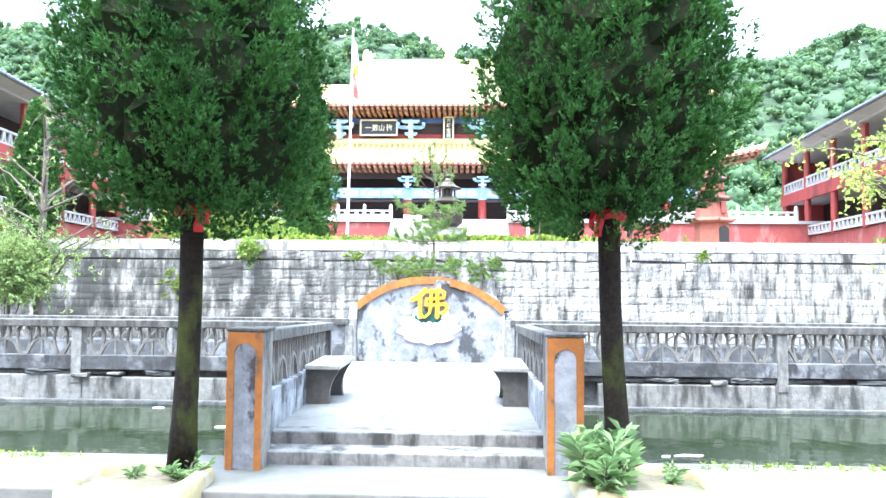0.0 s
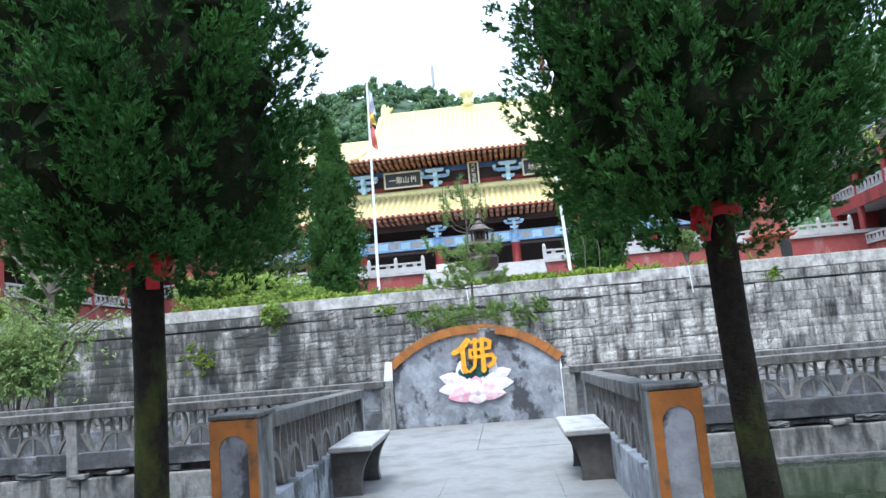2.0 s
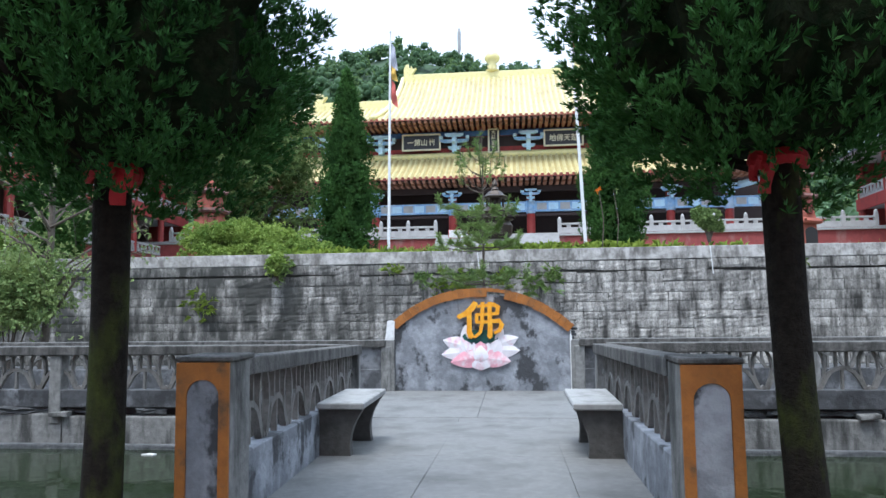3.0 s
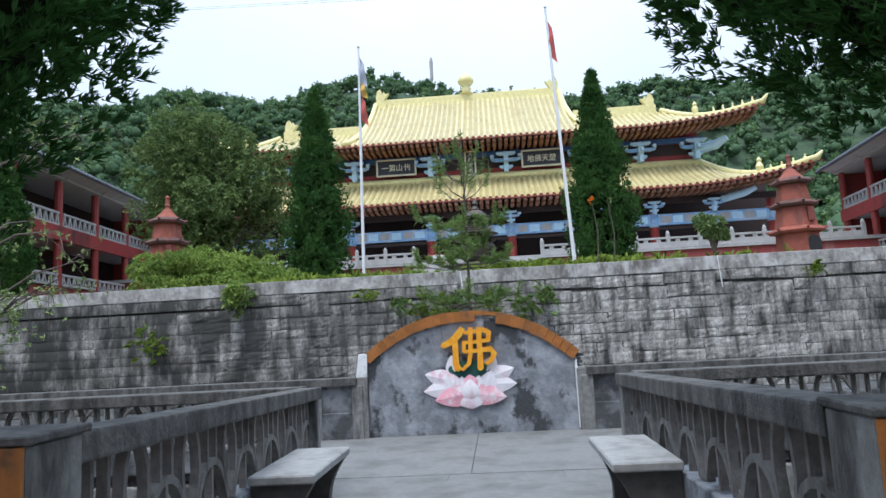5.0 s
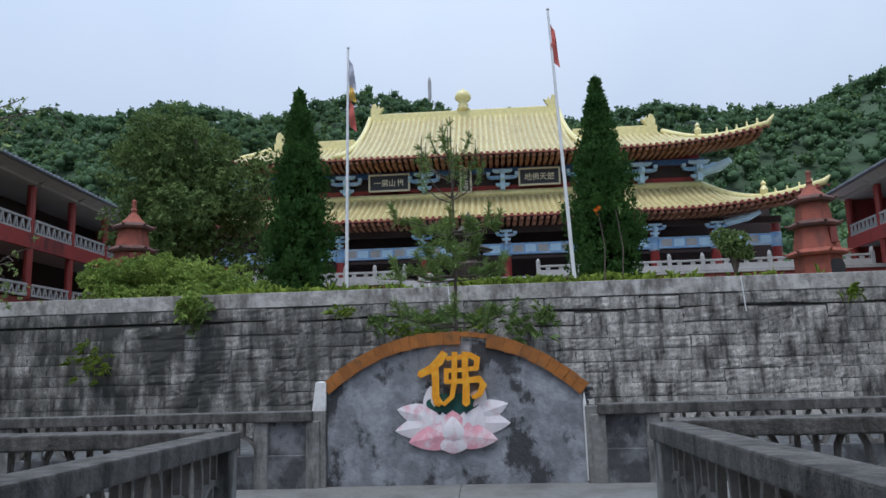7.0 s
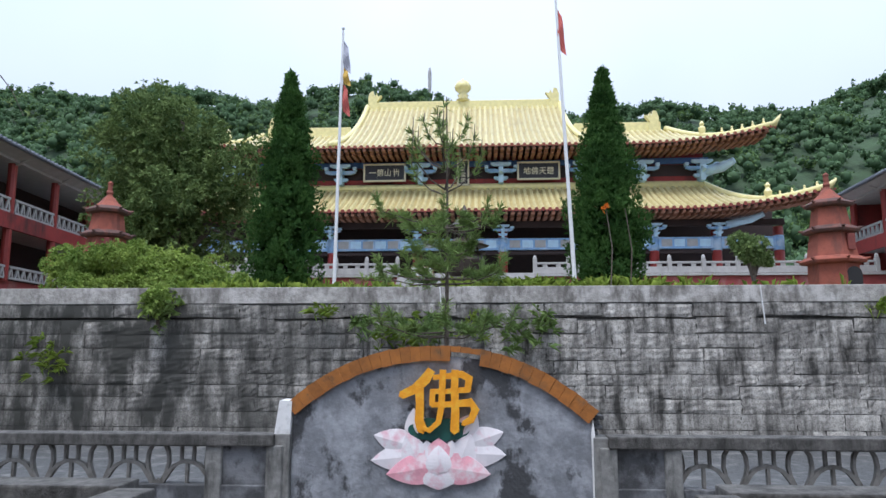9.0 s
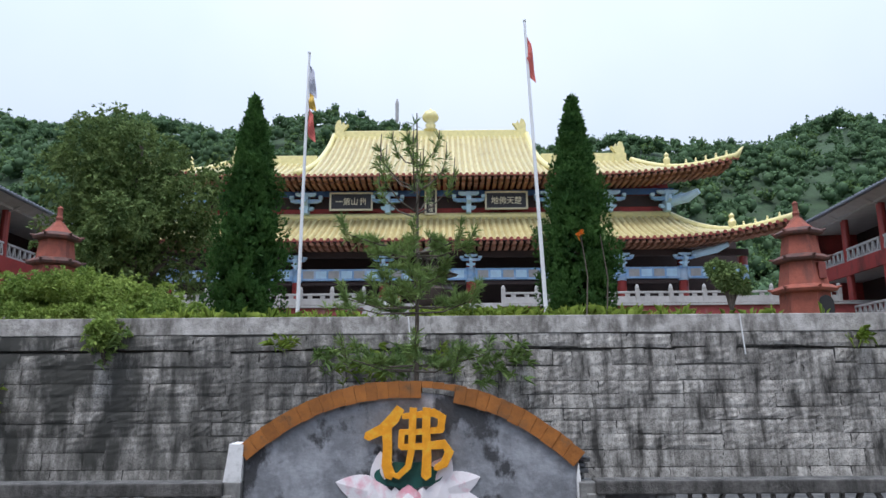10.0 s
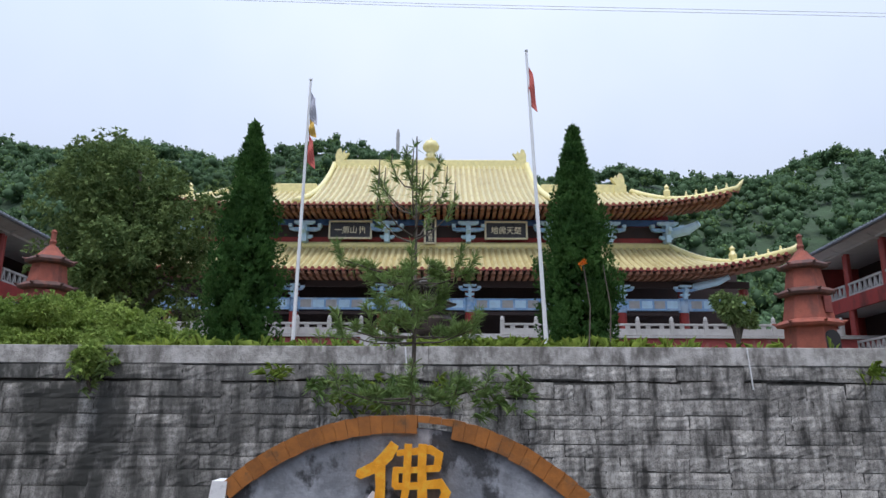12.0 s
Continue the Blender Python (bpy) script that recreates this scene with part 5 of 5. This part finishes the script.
low, low_grid = roof_front("lower_roof", 21.0, low_eave, low_top, 0.12, 0.40, 0)
rafters(low_grid, 2.2)
bar([(CX - 15.75, 50.9, 12.15), (CX + 15.75, 50.9, 12.15)], 0.26, RIDGE, "roof_rib", 8, "pale yellow roof ridge")
part("ridge_band", box(CX - 15.7, CX + 15.7, 50.72, 50.9, 11.75, 12.1, 0.03), RIDGE, hall, "pale yellow ridge band")
for s in (-1, 1):
    line = [Vector((CX + s * (15.75 + 5.25 * t), *low_top(CX + s * (15.75 + 5.25 * t)))) + Vector((0, 0, 0.15)) for t in np.linspace(0, 1, 12)]
    line.append(line[-1] + Vector((s * 0.25, -0.2, 0.35)))
    bar(line, [0.22] * 12 + [0.05], RIDGE, "hip_ridge", 8, "curved yellow hip ridge")
    for k in (6, 7, 8, 9, 10):
        p = line[k]
        part("ridge_beast", lathe([(0.08, 0.1), (0.10, 0.22), (0.05, 0.3), (0.07, 0.38), (0.02, 0.45)] if k > 6 else [(0.2, 0.1), (0.26, 0.45), (0.12, 0.7), (0.18, 0.85), (0.03, 1.05)], p, 8), RIDGE, hall)


# Upper roof: a high middle part, lower shoulders, and swept corners.
def up_eave(x):
    return eave_line(x, 48.5, 14.3, 19.1, 10.5, 1.1, 0.6)


RZ = 20.15


def slope_z(y):
    t = (y - 48.5) / 9.0
    return 14.25 + (RZ - 14.25) * (0.62 * t + 0.38 * t * t)


def up_top(x):
    a = abs(x - CX)
    if a <= 7.6:
        return 57.5, RZ
    if a <= 14.0:
        return 52.6, slope_z(52.6)
    t = (a - 14.0) / 5.1
    ye, ze = up_eave(CX + 19.1)
    zz = slope_z(52.6)
    return 52.6 + (ye - 52.6) * t, zz + (ze - zz) * t - 0.75 * math.sin(math.pi * t) * (1 - 0.35 * t)


up, up_grid = roof_front("upper_roof", 19.1, up_eave, up_top, 0.13, 0.40, 0)
rafters(up_grid, 2.4)
part("roof_back", poly([(57.45, 14.0), (57.45, RZ), (66.4, 14.0)], CX - 7.5, CX + 7.5, "x"), TILEDARK, hall)
part("roof_back", poly([(52.6, 14.0), (52.6, slope_z(52.6) - 0.05), (64.0, slope_z(52.6) - 0.05), (66.4, 14.0)], CX - 14.0, CX + 14.0, "x"), TILEDARK, hall)
part("ridge", box(CX - 7.4, CX + 7.4, 57.3, 57.7, RZ - 0.35, RZ + 0.45, 0.06), RIDGE, hall, "pale yellow main ridge")
bm = bmesh.new()
for x in np.arange(CX - 7.3, CX + 7.3, 0.4):
    lathe([(0.17, -0.12), (0.17, 0.02)], (x, 57.2, RZ - 0.30), 8, bm)
part("ridge_scallops", bm, RIDGE, hall)
part("finial", lathe([(0.35, 0), (0.55, 0.15), (0.3, 0.3), (0.45, 0.5), (0.28, 0.65), (0.62, 1.0), (0.66, 1.25), (0.45, 1.6), (0.12, 1.75), (0.05, 1.9)], (CX, 57.5, RZ + 0.4), 14), RIDGE, hall, "gilded gourd finial", True)


def beast(x, y, z, s, k=1.0):
    """A ridge-end dragon: upright body, curled tail and crest."""
    o = [(-0.25, 0), (0.55, 0), (0.62, 0.45), (0.42, 0.7), (0.62, 0.95), (0.85, 1.25), (0.55, 1.18), (0.42, 1.45), (0.25, 1.15), (0.12, 1.6), (-0.15, 1.5), (-0.32, 1.1), (-0.3, 0.5)]
    part("ridge_dragon", poly([(x - s * a * k * 0.85, z + b * k) for a, b in (o if s > 0 else o[::-1])], y - 0.2, y + 0.2), RIDGE, hall, "yellow glazed ridge dragon")


for s in (-1, 1):
    beast(CX + s * 7.1, 57.4, RZ - 0.35, s, 1.05)
    edge = [Vector((CX + s * (7.45 + 0.9 * (1 - v) ** 2.2), 57.4 + (48.6 - 57.4) * (1 - v), slope_z(48.6 + (57.4 - 48.6) * v) + 0.22)) for v in np.linspace(0, 1, 10)]
    bar(edge, 0.2, RIDGE, "gable_ridge", 8, "curved yellow gable ridge")
    zs = slope_z(52.6)
    part("shoulder_ridge", box(*sorted((CX + s * 7.8, CX + s * 13.7)), 52.5, 52.8, zs - 0.1, zs + 0.62, 0.05), RIDGE, hall, "pale yellow shoulder ridge")
    beast(CX + s * 13.3, 52.6, zs - 0.1, s, 0.95)
    line = [Vector((CX + s * (14.0 + 5.1 * t), *up_top(CX + s * (14.0 + 5.1 * t)))) + Vector((0, 0, 0.14)) for t in np.linspace(0, 1, 12)]
    line.append(line[-1] + Vector((s * 0.3, -0.2, 0.5)))
    bar(line, [0.2] * 12 + [0.04], RIDGE, "hip_ridge", 8, "curved yellow hip ridge")
    for k in (4, 6, 7, 8, 9, 10):
        part("ridge_beast", lathe([(0.08, 0.1), (0.10, 0.25), (0.05, 0.33), (0.07, 0.42), (0.02, 0.5)] if k > 4 else [(0.2, 0.1), (0.24, 0.5), (0.12, 0.65), (0.17, 0.8), (0.03, 1.0)], line[k], 8), RIDGE, hall)

# Walls and timber of both tiers.
part("upper_wall", box(CX - 15.9, CX + 15.9, 51.0, 65, 11.5, 14.3), REDWALL, hall, "dark red upper wall")
part("upper_lintel", box(CX - 16.2, CX + 16.2, 50.82, 51.0, 13.55, 13.95, 0.02), BLUEDK, hall, "dark blue painted lintel")
part("upper_shade", box(CX - 15.9, CX + 15.9, 50.95, 51.0, 12.75, 13.5), SHADEWOOD, hall, "dark panel band with eave shade put into its colour")
part("lower_wall", box(CX - 20.5, CX + 20.5, 52.0, 64, TZ, 11.5), SHADEWOOD, hall, "dark timber doors, veranda shade put into their colour")
part("lower_lintel", box(CX - 19.6, CX + 19.6, 48.2, 48.45, 8.95, 9.35, 0.02), SHADEWOOD, hall, "timber lintel coloured dark for the eave shade")
LOWCOLS = sorted(COLS + [CX - 19.3, CX + 19.3])
for i, b in enumerate(LOWCOLS):
    part("column", lathe([(0.36, 0), (0.36, 0.25), (0.29, 0.3), (0.29, 3.3)], (b, 48.5, TZ), 14), REDCOL, hall, "red painted round column", True)
    part("column_head", lathe([(0.31, 0), (0.31, 0.9)], (b, 48.5, 7.45), 14), BLUE, hall, "blue painted column head", True)
for a, b in zip(LOWCOLS, LOWCOLS[1:]):
    beam = part("beam", box(a + 0.25, b - 0.25, 48.28, 48.62, 7.58, 8.28, 0.02), BLUE, hall, "blue and white painted beam")
    n = max(3, round((b - a) / 0.9))
    for k in range(n):
        x = a + 0.35 + (b - a - 0.7) * (k + 0.5) / n
        w = (b - a - 0.7) / n * 0.42
        part("painted_panel", box(x - w, x + w, 48.262, 48.285, 7.70, 8.16, 0.01), PALEBLUE if k % 2 else MARBLE, beam)
part("threshold_rail", box(CX - 15.6, CX + 15.6, 48.4, 48.55, 7.3, 7.46), SHADEWOOD, hall)


def bracket(x, y, z, k=1.0, corner=0):
    """A pale blue bracket cluster: crossed stepped arms on a block."""
    th = part("bracket", box(x - 0.14 * k, x + 0.14 * k, y - 0.75 * k, y + 0.1, z - 0.75 * k, z + 0.5 * k, 0.03), PALEBLUE, hall, "pale blue bracket cluster")
    for dz, w, d in ((-0.4, 0.42, 0.3), (0.0, 0.92, 0.5), (0.36, 0.6, 0.65)):
        o = [(x - w * k, z + (dz + 0.11) * k), (x - w * k, z + dz * k), (x - w * 0.7 * k, z + (dz - 0.10) * k), (x + w * 0.7 * k, z + (dz - 0.10) * k), (x + w * k, z + dz * k), (x + w * k, z + (dz + 0.11) * k)]
        part("arm", poly(o, y - d * k - 0.12, y - d * k + 0.12), BLUE if dz == 0 else PALEBLUE, th)
    for s in (-1, 1):
        part("block", box(x + s * 0.85 * k - 0.12, x + s * 0.85 * k + 0.12, y - 0.66 * k, y - 0.3 * k, z + 0.14 * k, z + 0.34 * k, 0.02), PALEBLUE, th)
    part("bracket_tail", poly([(y - 0.2, z - 0.5 * k), (y - 1.15 * k, z - 0.15 * k), (y - 1.1 * k, z + 0.1 * k), (y - 0.2, z - 0.15 * k)], x - 0.1, x + 0.1, "x"), PALEBLUE, th)


for b in COLS:
    bracket(b, 51.0, 13.12, 1.12)
    bracket(b, 48.3, 8.75, 0.66)
for s in (-1, 1):
    part("corner_beam", tube([(CX + s * 15.9, 50.7, 13.0), (CX + s * 16.8, 50.1, 13.1), (CX + s * 17.4, 49.6, 13.4)], [0.34, 0.33, 0.2], 10), PALEBLUE, hall, "pale blue carved corner beam")
    part("corner_beam", tube([(CX + s * 16.2, 48.2, 9.0), (CX + s * 17.4, 47.6, 9.2), (CX + s * 18.0, 47.2, 9.45)], [0.24, 0.22, 0.15], 10), PALEBLUE, hall, "pale blue carved corner beam")


def board(x0, x1, z0, z1, name, label):
    th = thing(name, ((x0 + x1) / 2, 50.5, z0), label, "signboard")
    cx, cz = (x0 + x1) / 2, (z0 + z1) / 2
    part("panel", box(x0, x1, 50.46, 50.6, z0, z1, 0.02), BLACK, th, "black lacquer panel")
    for q in ((x0, x1, z1 - 0.1, z1 + 0.02), (x0, x1, z0 - 0.02, z0 + 0.1), (x0 - 0.02, x0 + 0.1, z0, z1), (x1 - 0.1, x1 + 0.02, z0, z1)):
        part("frame", box(q[0], q[1], 50.40, 50.5, q[2], q[3], 0.015), GILT, th, "gilt frame bar")
    return th, cx, cz


th, cx, cz = board(2.78, 5.55, 12.52, 13.72, "signboard", "black signboard with gilt characters under the eave")
lettering("characters", "地佛天楚", (cx, 50.45, cz), 2.0, 0.5, GILT, th, 0.02, "gilt characters", 0.01)
th, cx, cz = board(-7.4, -4.6, 12.52, 13.72, "signboard", "black signboard with gilt characters and stand-in bars under the eave")
lettering("characters", "一第山", (cx - 0.3, 50.45, cz), 1.45, 0.5, GILT, th, 0.02, "gilt characters", 0.01)
# Plain bars stand in for an unread fourth character.
for dx, w, z0, z1 in ((0.62, 0.06, -0.24, 0.24), (0.78, 0.05, -0.1, 0.24), (0.9, 0.05, -0.24, 0.2)):
    part("worn_stroke", box(cx + dx, cx + dx + w, 50.435, 50.46, cz + z0, cz + z1), GILT, th)
part("worn_stroke", box(cx + 0.55, cx + 0.98, 50.435, 50.46, cz + 0.02, cz + 0.08), GILT, th)
th, cx, cz = board(-1.17, -0.4, 12.2, 13.95, "signboard", "narrow upright signboard with gilt characters")
for k, ch in enumerate("大雄宝殿"):
    lettering("character", ch, (cx, 50.45, 13.7 - k * 0.39), 0.34, 0.32, GILT, th, 0.02, "", 0.01)

# Terrace, its stairs and stone balustrade.
terrace = structure("wall_terrace", box(-26, 26, 44.0, 66, 2.2, TZ), REDBASE, "red painted terrace wall below the temple hall")
part("terrace_floor", box(-26, 26, 43.9, 52, TZ, TZ + 0.06), MARBLE, terrace)
part("terrace_band", box(-26, 26, 43.88, 44.0, TZ - 0.14, TZ - 0.02, 0.01), MARBLE, terrace, "pale stone band")
stairs = tagged(new("stairs_temple"), "broad grey stone stairs up to the temple terrace", "stairs", kind="structure")
for k in range(17):
    part("step", box(-4.2, 3.2, 43.9 - (17 - k) * 0.34, 44.0, 2.4, 2.45 + (k + 1) * 0.185 - 0.005), MARBLE, stairs)


def balustrade(x0, x1, y, z, name, label, step=1.75, along="x"):
    th = thing(name, (x0, y, z), label, "balustrade", "pale stone balustrades")
    n = max(1, round(abs(x1 - x0) / step))
    p = (x1 - x0) / n

    def bx(a0, a1, d0, d1, z0, z1, bev=0.02):
        a0, a1 = sorted((a0, a1))
        return box(a0, a1, d0, d1, z0, z1, bev)

    for i in range(n + 1):
        x = x0 + i * p
        bm = bx(x - 0.11, x + 0.11, y - 0.11, y + 0.11, z, z + 0.75)
        lathe([(0.09, 0), (0.12, 0.06), (0.10, 0.2), (0.03, 0.3)], (x, y, z + 0.74), 8, bm)
        part("post", bm, MARBLE, th)
    for i in range(n):
        a, b = x0 + i * p, x0 + (i + 1) * p
        bm = bx(a + math.copysign(0.1, p), b - math.copysign(0.1, p), y - 0.06, y + 0.06, z + 0.54, z + 0.66)
        part("top_rail", bm, MARBLE, th)
        part("panel", bx(a + math.copysign(0.1, p), b - math.copysign(0.1, p), y - 0.05, y + 0.05, z, z + 0.38), MARBLE, th)
        for k in (0.3, 0.7):
            x = a + (b - a) * k
            part("vase", bx(x - 0.13, x + 0.13, y - 0.04, y + 0.04, z + 0.38, z + 0.54, 0.03), MARBLE, th)
    return th


balustrade(3.3, 21.5, 44.1, TZ, "terrace_balustrade", "pale carved stone balustrade before the hall")
balustrade(-4.3, -21.5, 44.1, TZ, "terrace_balustrade", "pale carved stone balustrade before the hall")
sign = thing("small_notice", (-2.4, 38, 2.45), "small white framed notice on a post", "notice")
part("plate", box(-2.9, -1.9, 38, 38.05, 4.9, 5.3, 0.01), WHITE, sign)
part("edge", box(-2.93, -1.87, 38.01, 38.04, 4.87, 5.33, 0.01), FLAGRED, sign, "red rim")
part("post", box(-2.43, -2.37, 38.02, 38.08, 2.45, 4.9), STEEL, sign)

# ---- side galleries ----


def gallery(s):
    """A two-storey open gallery along the courtyard, built in its own frame: a along it, outwards from the court."""
    th = thing("gallery", (s * 21.0, 30.0, 2.45), "two-storey red gallery with grey tiled roof and white balustrades", "building", "side galleries")
    th.rotation_euler = (0, 0, -s * radians(5.5))

    def at(nm, bmx, material, parent=th, lab="", smooth=False):
        for v in bmx.verts:
            v.co.x *= s
        if s < 0:
            bmesh.ops.reverse_faces(bmx, faces=bmx.faces)
        bmesh.ops.recalc_face_normals(bmx, faces=bmx.faces)
        me = bpy.data.meshes.new(nm)
        bmx.to_mesh(me)
        bmx.free()
        me.materials.append(material)
        ob = new(nm, me)
        ob.parent = parent
        if lab:
            ob["label"] = lab
        return ob

    y0, y1 = -8.0, 18.6
    at("back_wall", box(2.6, 2.9, y0, y1, 0, 7.8), SHADEWOOD, lab="inner wall with gallery shade painted into it")
    at("end_wall", box(0.3, 7, y1, y1 + 0.3, 0, 8.0), REDWALL)
    at("ground_floor", box(0, 7, y0, y1, 0, 2.25), REDBASE)
    at("upper_floor", box(-0.15, 7, y0, y1, 4.75, 5.2, 0.02), GREYSOFF)
    at("fascia", box(-0.22, -0.05, y0, y1, 4.6, 5.35, 0.02), REDWALL, lab="red painted floor fascia")
    at("ceiling_slab", box(-0.35, 7, y0, y1, 7.72, 7.95), GREYSOFF)
    at("eave_board", poly([(-1.0, 8.02), (-1.0, 8.14), (-0.2, 8.4), (-0.2, 7.8)], y0, y1, "y"), GREYSOFF, lab="grey sloping soffit")
    bed, ribs = bmesh.new(), bmesh.new()
    prof = [(-1.12, 8.14), (0.8, 8.75), (2.8, 9.6), (4.6, 10.6)]
    a = [bed.verts.new((x, y0, z)) for x, z in prof]
    b = [bed.verts.new((x, y1 + 0.5, z)) for x, z in prof]
    for i in range(3):
        bed.faces.new((a[i], a[i + 1], b[i + 1], b[i]))
    rf = at("roof", bed, GREYROOF, lab="grey tiled roof slope")
    for y in np.arange(y0, y1 + 0.5, 0.36):
        rr = []
        for x, z in prof:
            rr.append([ribs.verts.new((x, y + 0.11 * math.cos(t), z + 0.11 * math.sin(t))) for t in (0, 0.9, 1.57, 2.2, math.pi)])
        for r, q in zip(rr, rr[1:]):
            for k in range(4):
                ribs.faces.new((r[k], r[k + 1], q[k + 1], q[k]))
        ribs.faces.new(rr[0])
    at("tile_rows", ribs, GREYROOF, rf)
    at("gutter", tube([(-1.16, y0, 8.07), (-1.16, y1 + 0.5, 8.07)], 0.09, 8), GREYROOF, rf, "dark grey eave edge")
    for y in np.arange(y1 - 0.3, y0, -3.85):
        at("column", lathe([(0.2, 2.2), (0.2, 7.8)], (0, y, 0), 10), REDCOL, lab="red painted column")
        at("eave_bracket", poly([(-0.85, 8.0), (0.0, 8.1), (0.0, 7.5), (-0.2, 7.65)], y - 0.1, y + 0.1, "y"), GREYSOFF)
    cols = list(np.arange(y1 - 0.3, y0, -3.85))
    for c0, c1 in zip(cols[1:], cols):
        for z, h, mt in ((5.35, 0.72, MARBLE), (2.3, 0.62, MARBLE)):
            r = at("balustrade", box(-0.18, -0.06, c0 + 0.2, c1 - 0.2, z + h - 0.12, z + h, 0.01), mt, lab="white cement balustrade")
            at("lower_rail", box(-0.18, -0.06, c0 + 0.2, c1 - 0.2, z, z + 0.1, 0.01), mt, r)
            n = 7
            for k in range(n):
                y = c0 + 0.35 + (c1 - c0 - 0.7) * k / (n - 1)
                o = [(y - 0.2, z + 0.1), (y - 0.06, z + h - 0.12), (y + 0.06, z + h - 0.12), (y + 0.2, z + 0.1), (y + 0.1, z + 0.1), (y, z + h * 0.6), (y - 0.1, z + 0.1)]
                at("baluster", poly(o, -0.16, -0.09, "x"), mt, r)


gallery(1)
gallery(-1)

# ---- wooded hill, far mast and a cable ----


def woods():
    """Hillside trees: every crown is a cluster of clumps, each a heart coloured as shade under small leaf sprays."""
    g = np.random.default_rng(91)
    heart = bmesh.new()
    bmesh.ops.create_icosphere(heart, subdivisions=1, radius=1)
    hv = np.array([v.co for v in heart.verts])
    hf = np.array([[v.index for v in f.verts] for f in heart.faces])
    heart.free()
    spots, ways, cores = {0: [], 1: []}, {0: [], 1: []}, []
    for i in range(2750):
        y = 60 + 96 * g.uniform(0, 1) ** 0.92
        x = g.uniform(-1, 1) * (26 + y * 0.66)
        if abs(x) < 27 and y < 76 or abs(x) < 0.13 * y and y < 112:
            continue
        far = np.clip((y - 66) / 70, 0, 1)
        r = g.uniform(1.9, 4.0) * (1 - 0.5 * far)
        tall = g.uniform(0.85, 1.35)
        pointed = g.uniform() < 0.025
        k = 0 if g.uniform() < 0.7 else 1
        base = np.array([x, y, hill(x, y)])
        clumps = 9 if far < 0.5 else 5
        u = unit(g.normal(size=(clumps, 3)))
        u[:, 2] = np.abs(u[:, 2])
        if pointed:
            lv = np.linspace(0.1, 1, clumps)
            c = base + np.stack([u[:, 0] * (1 - lv) * r * 0.6, u[:, 1] * (1 - lv) * r * 0.6, lv * r * 2.6], 1)
            cr = r * (0.62 - 0.5 * lv)
        else:
            c = base + [0, 0, r * 0.6 * tall] + u * [r * 0.66, r * 0.66, r * 0.8 * tall]
            cr = r * g.uniform(0.26, 0.56, clumps)
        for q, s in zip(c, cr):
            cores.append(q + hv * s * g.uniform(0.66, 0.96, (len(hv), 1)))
        m = 13 if far < 0.5 else 9
        d = unit(g.normal(size=(clumps, m, 3)) + [0, -0.3, 0.35])
        spots[k].append((c[:, None] + d * (cr[:, None] * g.uniform(0.72, 0.98, (clumps, m)))[..., None]).reshape(-1, 3))
        ways[k].append(d.reshape(-1, 3))
    n = len(cores)
    f = (hf[None] + (np.arange(n) * len(hv))[:, None, None]).reshape(-1, 3)
    tagged(cloud_mesh("woodland", np.concatenate(cores), f, WOODS_SHADE), "hearts of the hillside trees, dark green as painted crown shade", "trees", kind="stuff")
    for k, (mt, nm) in enumerate(((WOODS, "dark green mixed woodland covering the hillside"), (WOODS_PALE, "lighter green broadleaf trees among the hillside woods"))):
        p, d = np.concatenate(spots[k]), np.concatenate(ways[k])
        v, f = leaves(p, d, 2, 0.5, 0.36, 1.0)
        tagged(cloud_mesh("woodland", v, f, mt), nm, "trees", kind="stuff")


woods()

mast = thing("mast", (-11.2, 158, 40), "thin grey mast on the far hilltop", "mast")
part("pole", tube([(-11.2, 158, 30), (-11.2, 158, 66.5)], [0.25, 0.18], 8), GREYSOFF, mast)
part("head", lathe([(0.2, 0), (0.4, 0.8), (0.42, 5), (0.2, 6)], (-11.2, 158, 60.5), 8), GREYSOFF, mast, "grey aerial cluster")
wire = thing("overhead_cable", (0, 12, 7), "two thin dark cables crossing the sky", "cable")
for dz in (0.0, 0.1):
    part("cable", tube([(x, 19.3, 9.3 - 0.0285 * x + dz * (0.6 + 0.02 * x) + 0.0006 * x * x) for x in range(-60, 61, 10)], 0.004, 5), GREYSOFF, wire)
for s in (-1, 1):
    part("support", tube([(s * 60, 20, -0.2), (s * 60, 20, 14)], [0.14, 0.1], 8), CONCRETE, wire, "concrete cable post")

# Unseen wall and eave added behind the walker: close the plaza, block skylight.
back = structure("wall_south", box(-16, 16, -5.4, -5.0, -0.4, 7.0), REDWALL, "unseen plain red wall added behind the plaza against skylight")
part("eave", poly([(-8.0, 8.6), (-3.6, 6.9), (-3.6, 6.75), (-8.0, 8.3)], -17, 17, "x"), GREYROOF, back, "unseen grey tiled eave added to block skylight")
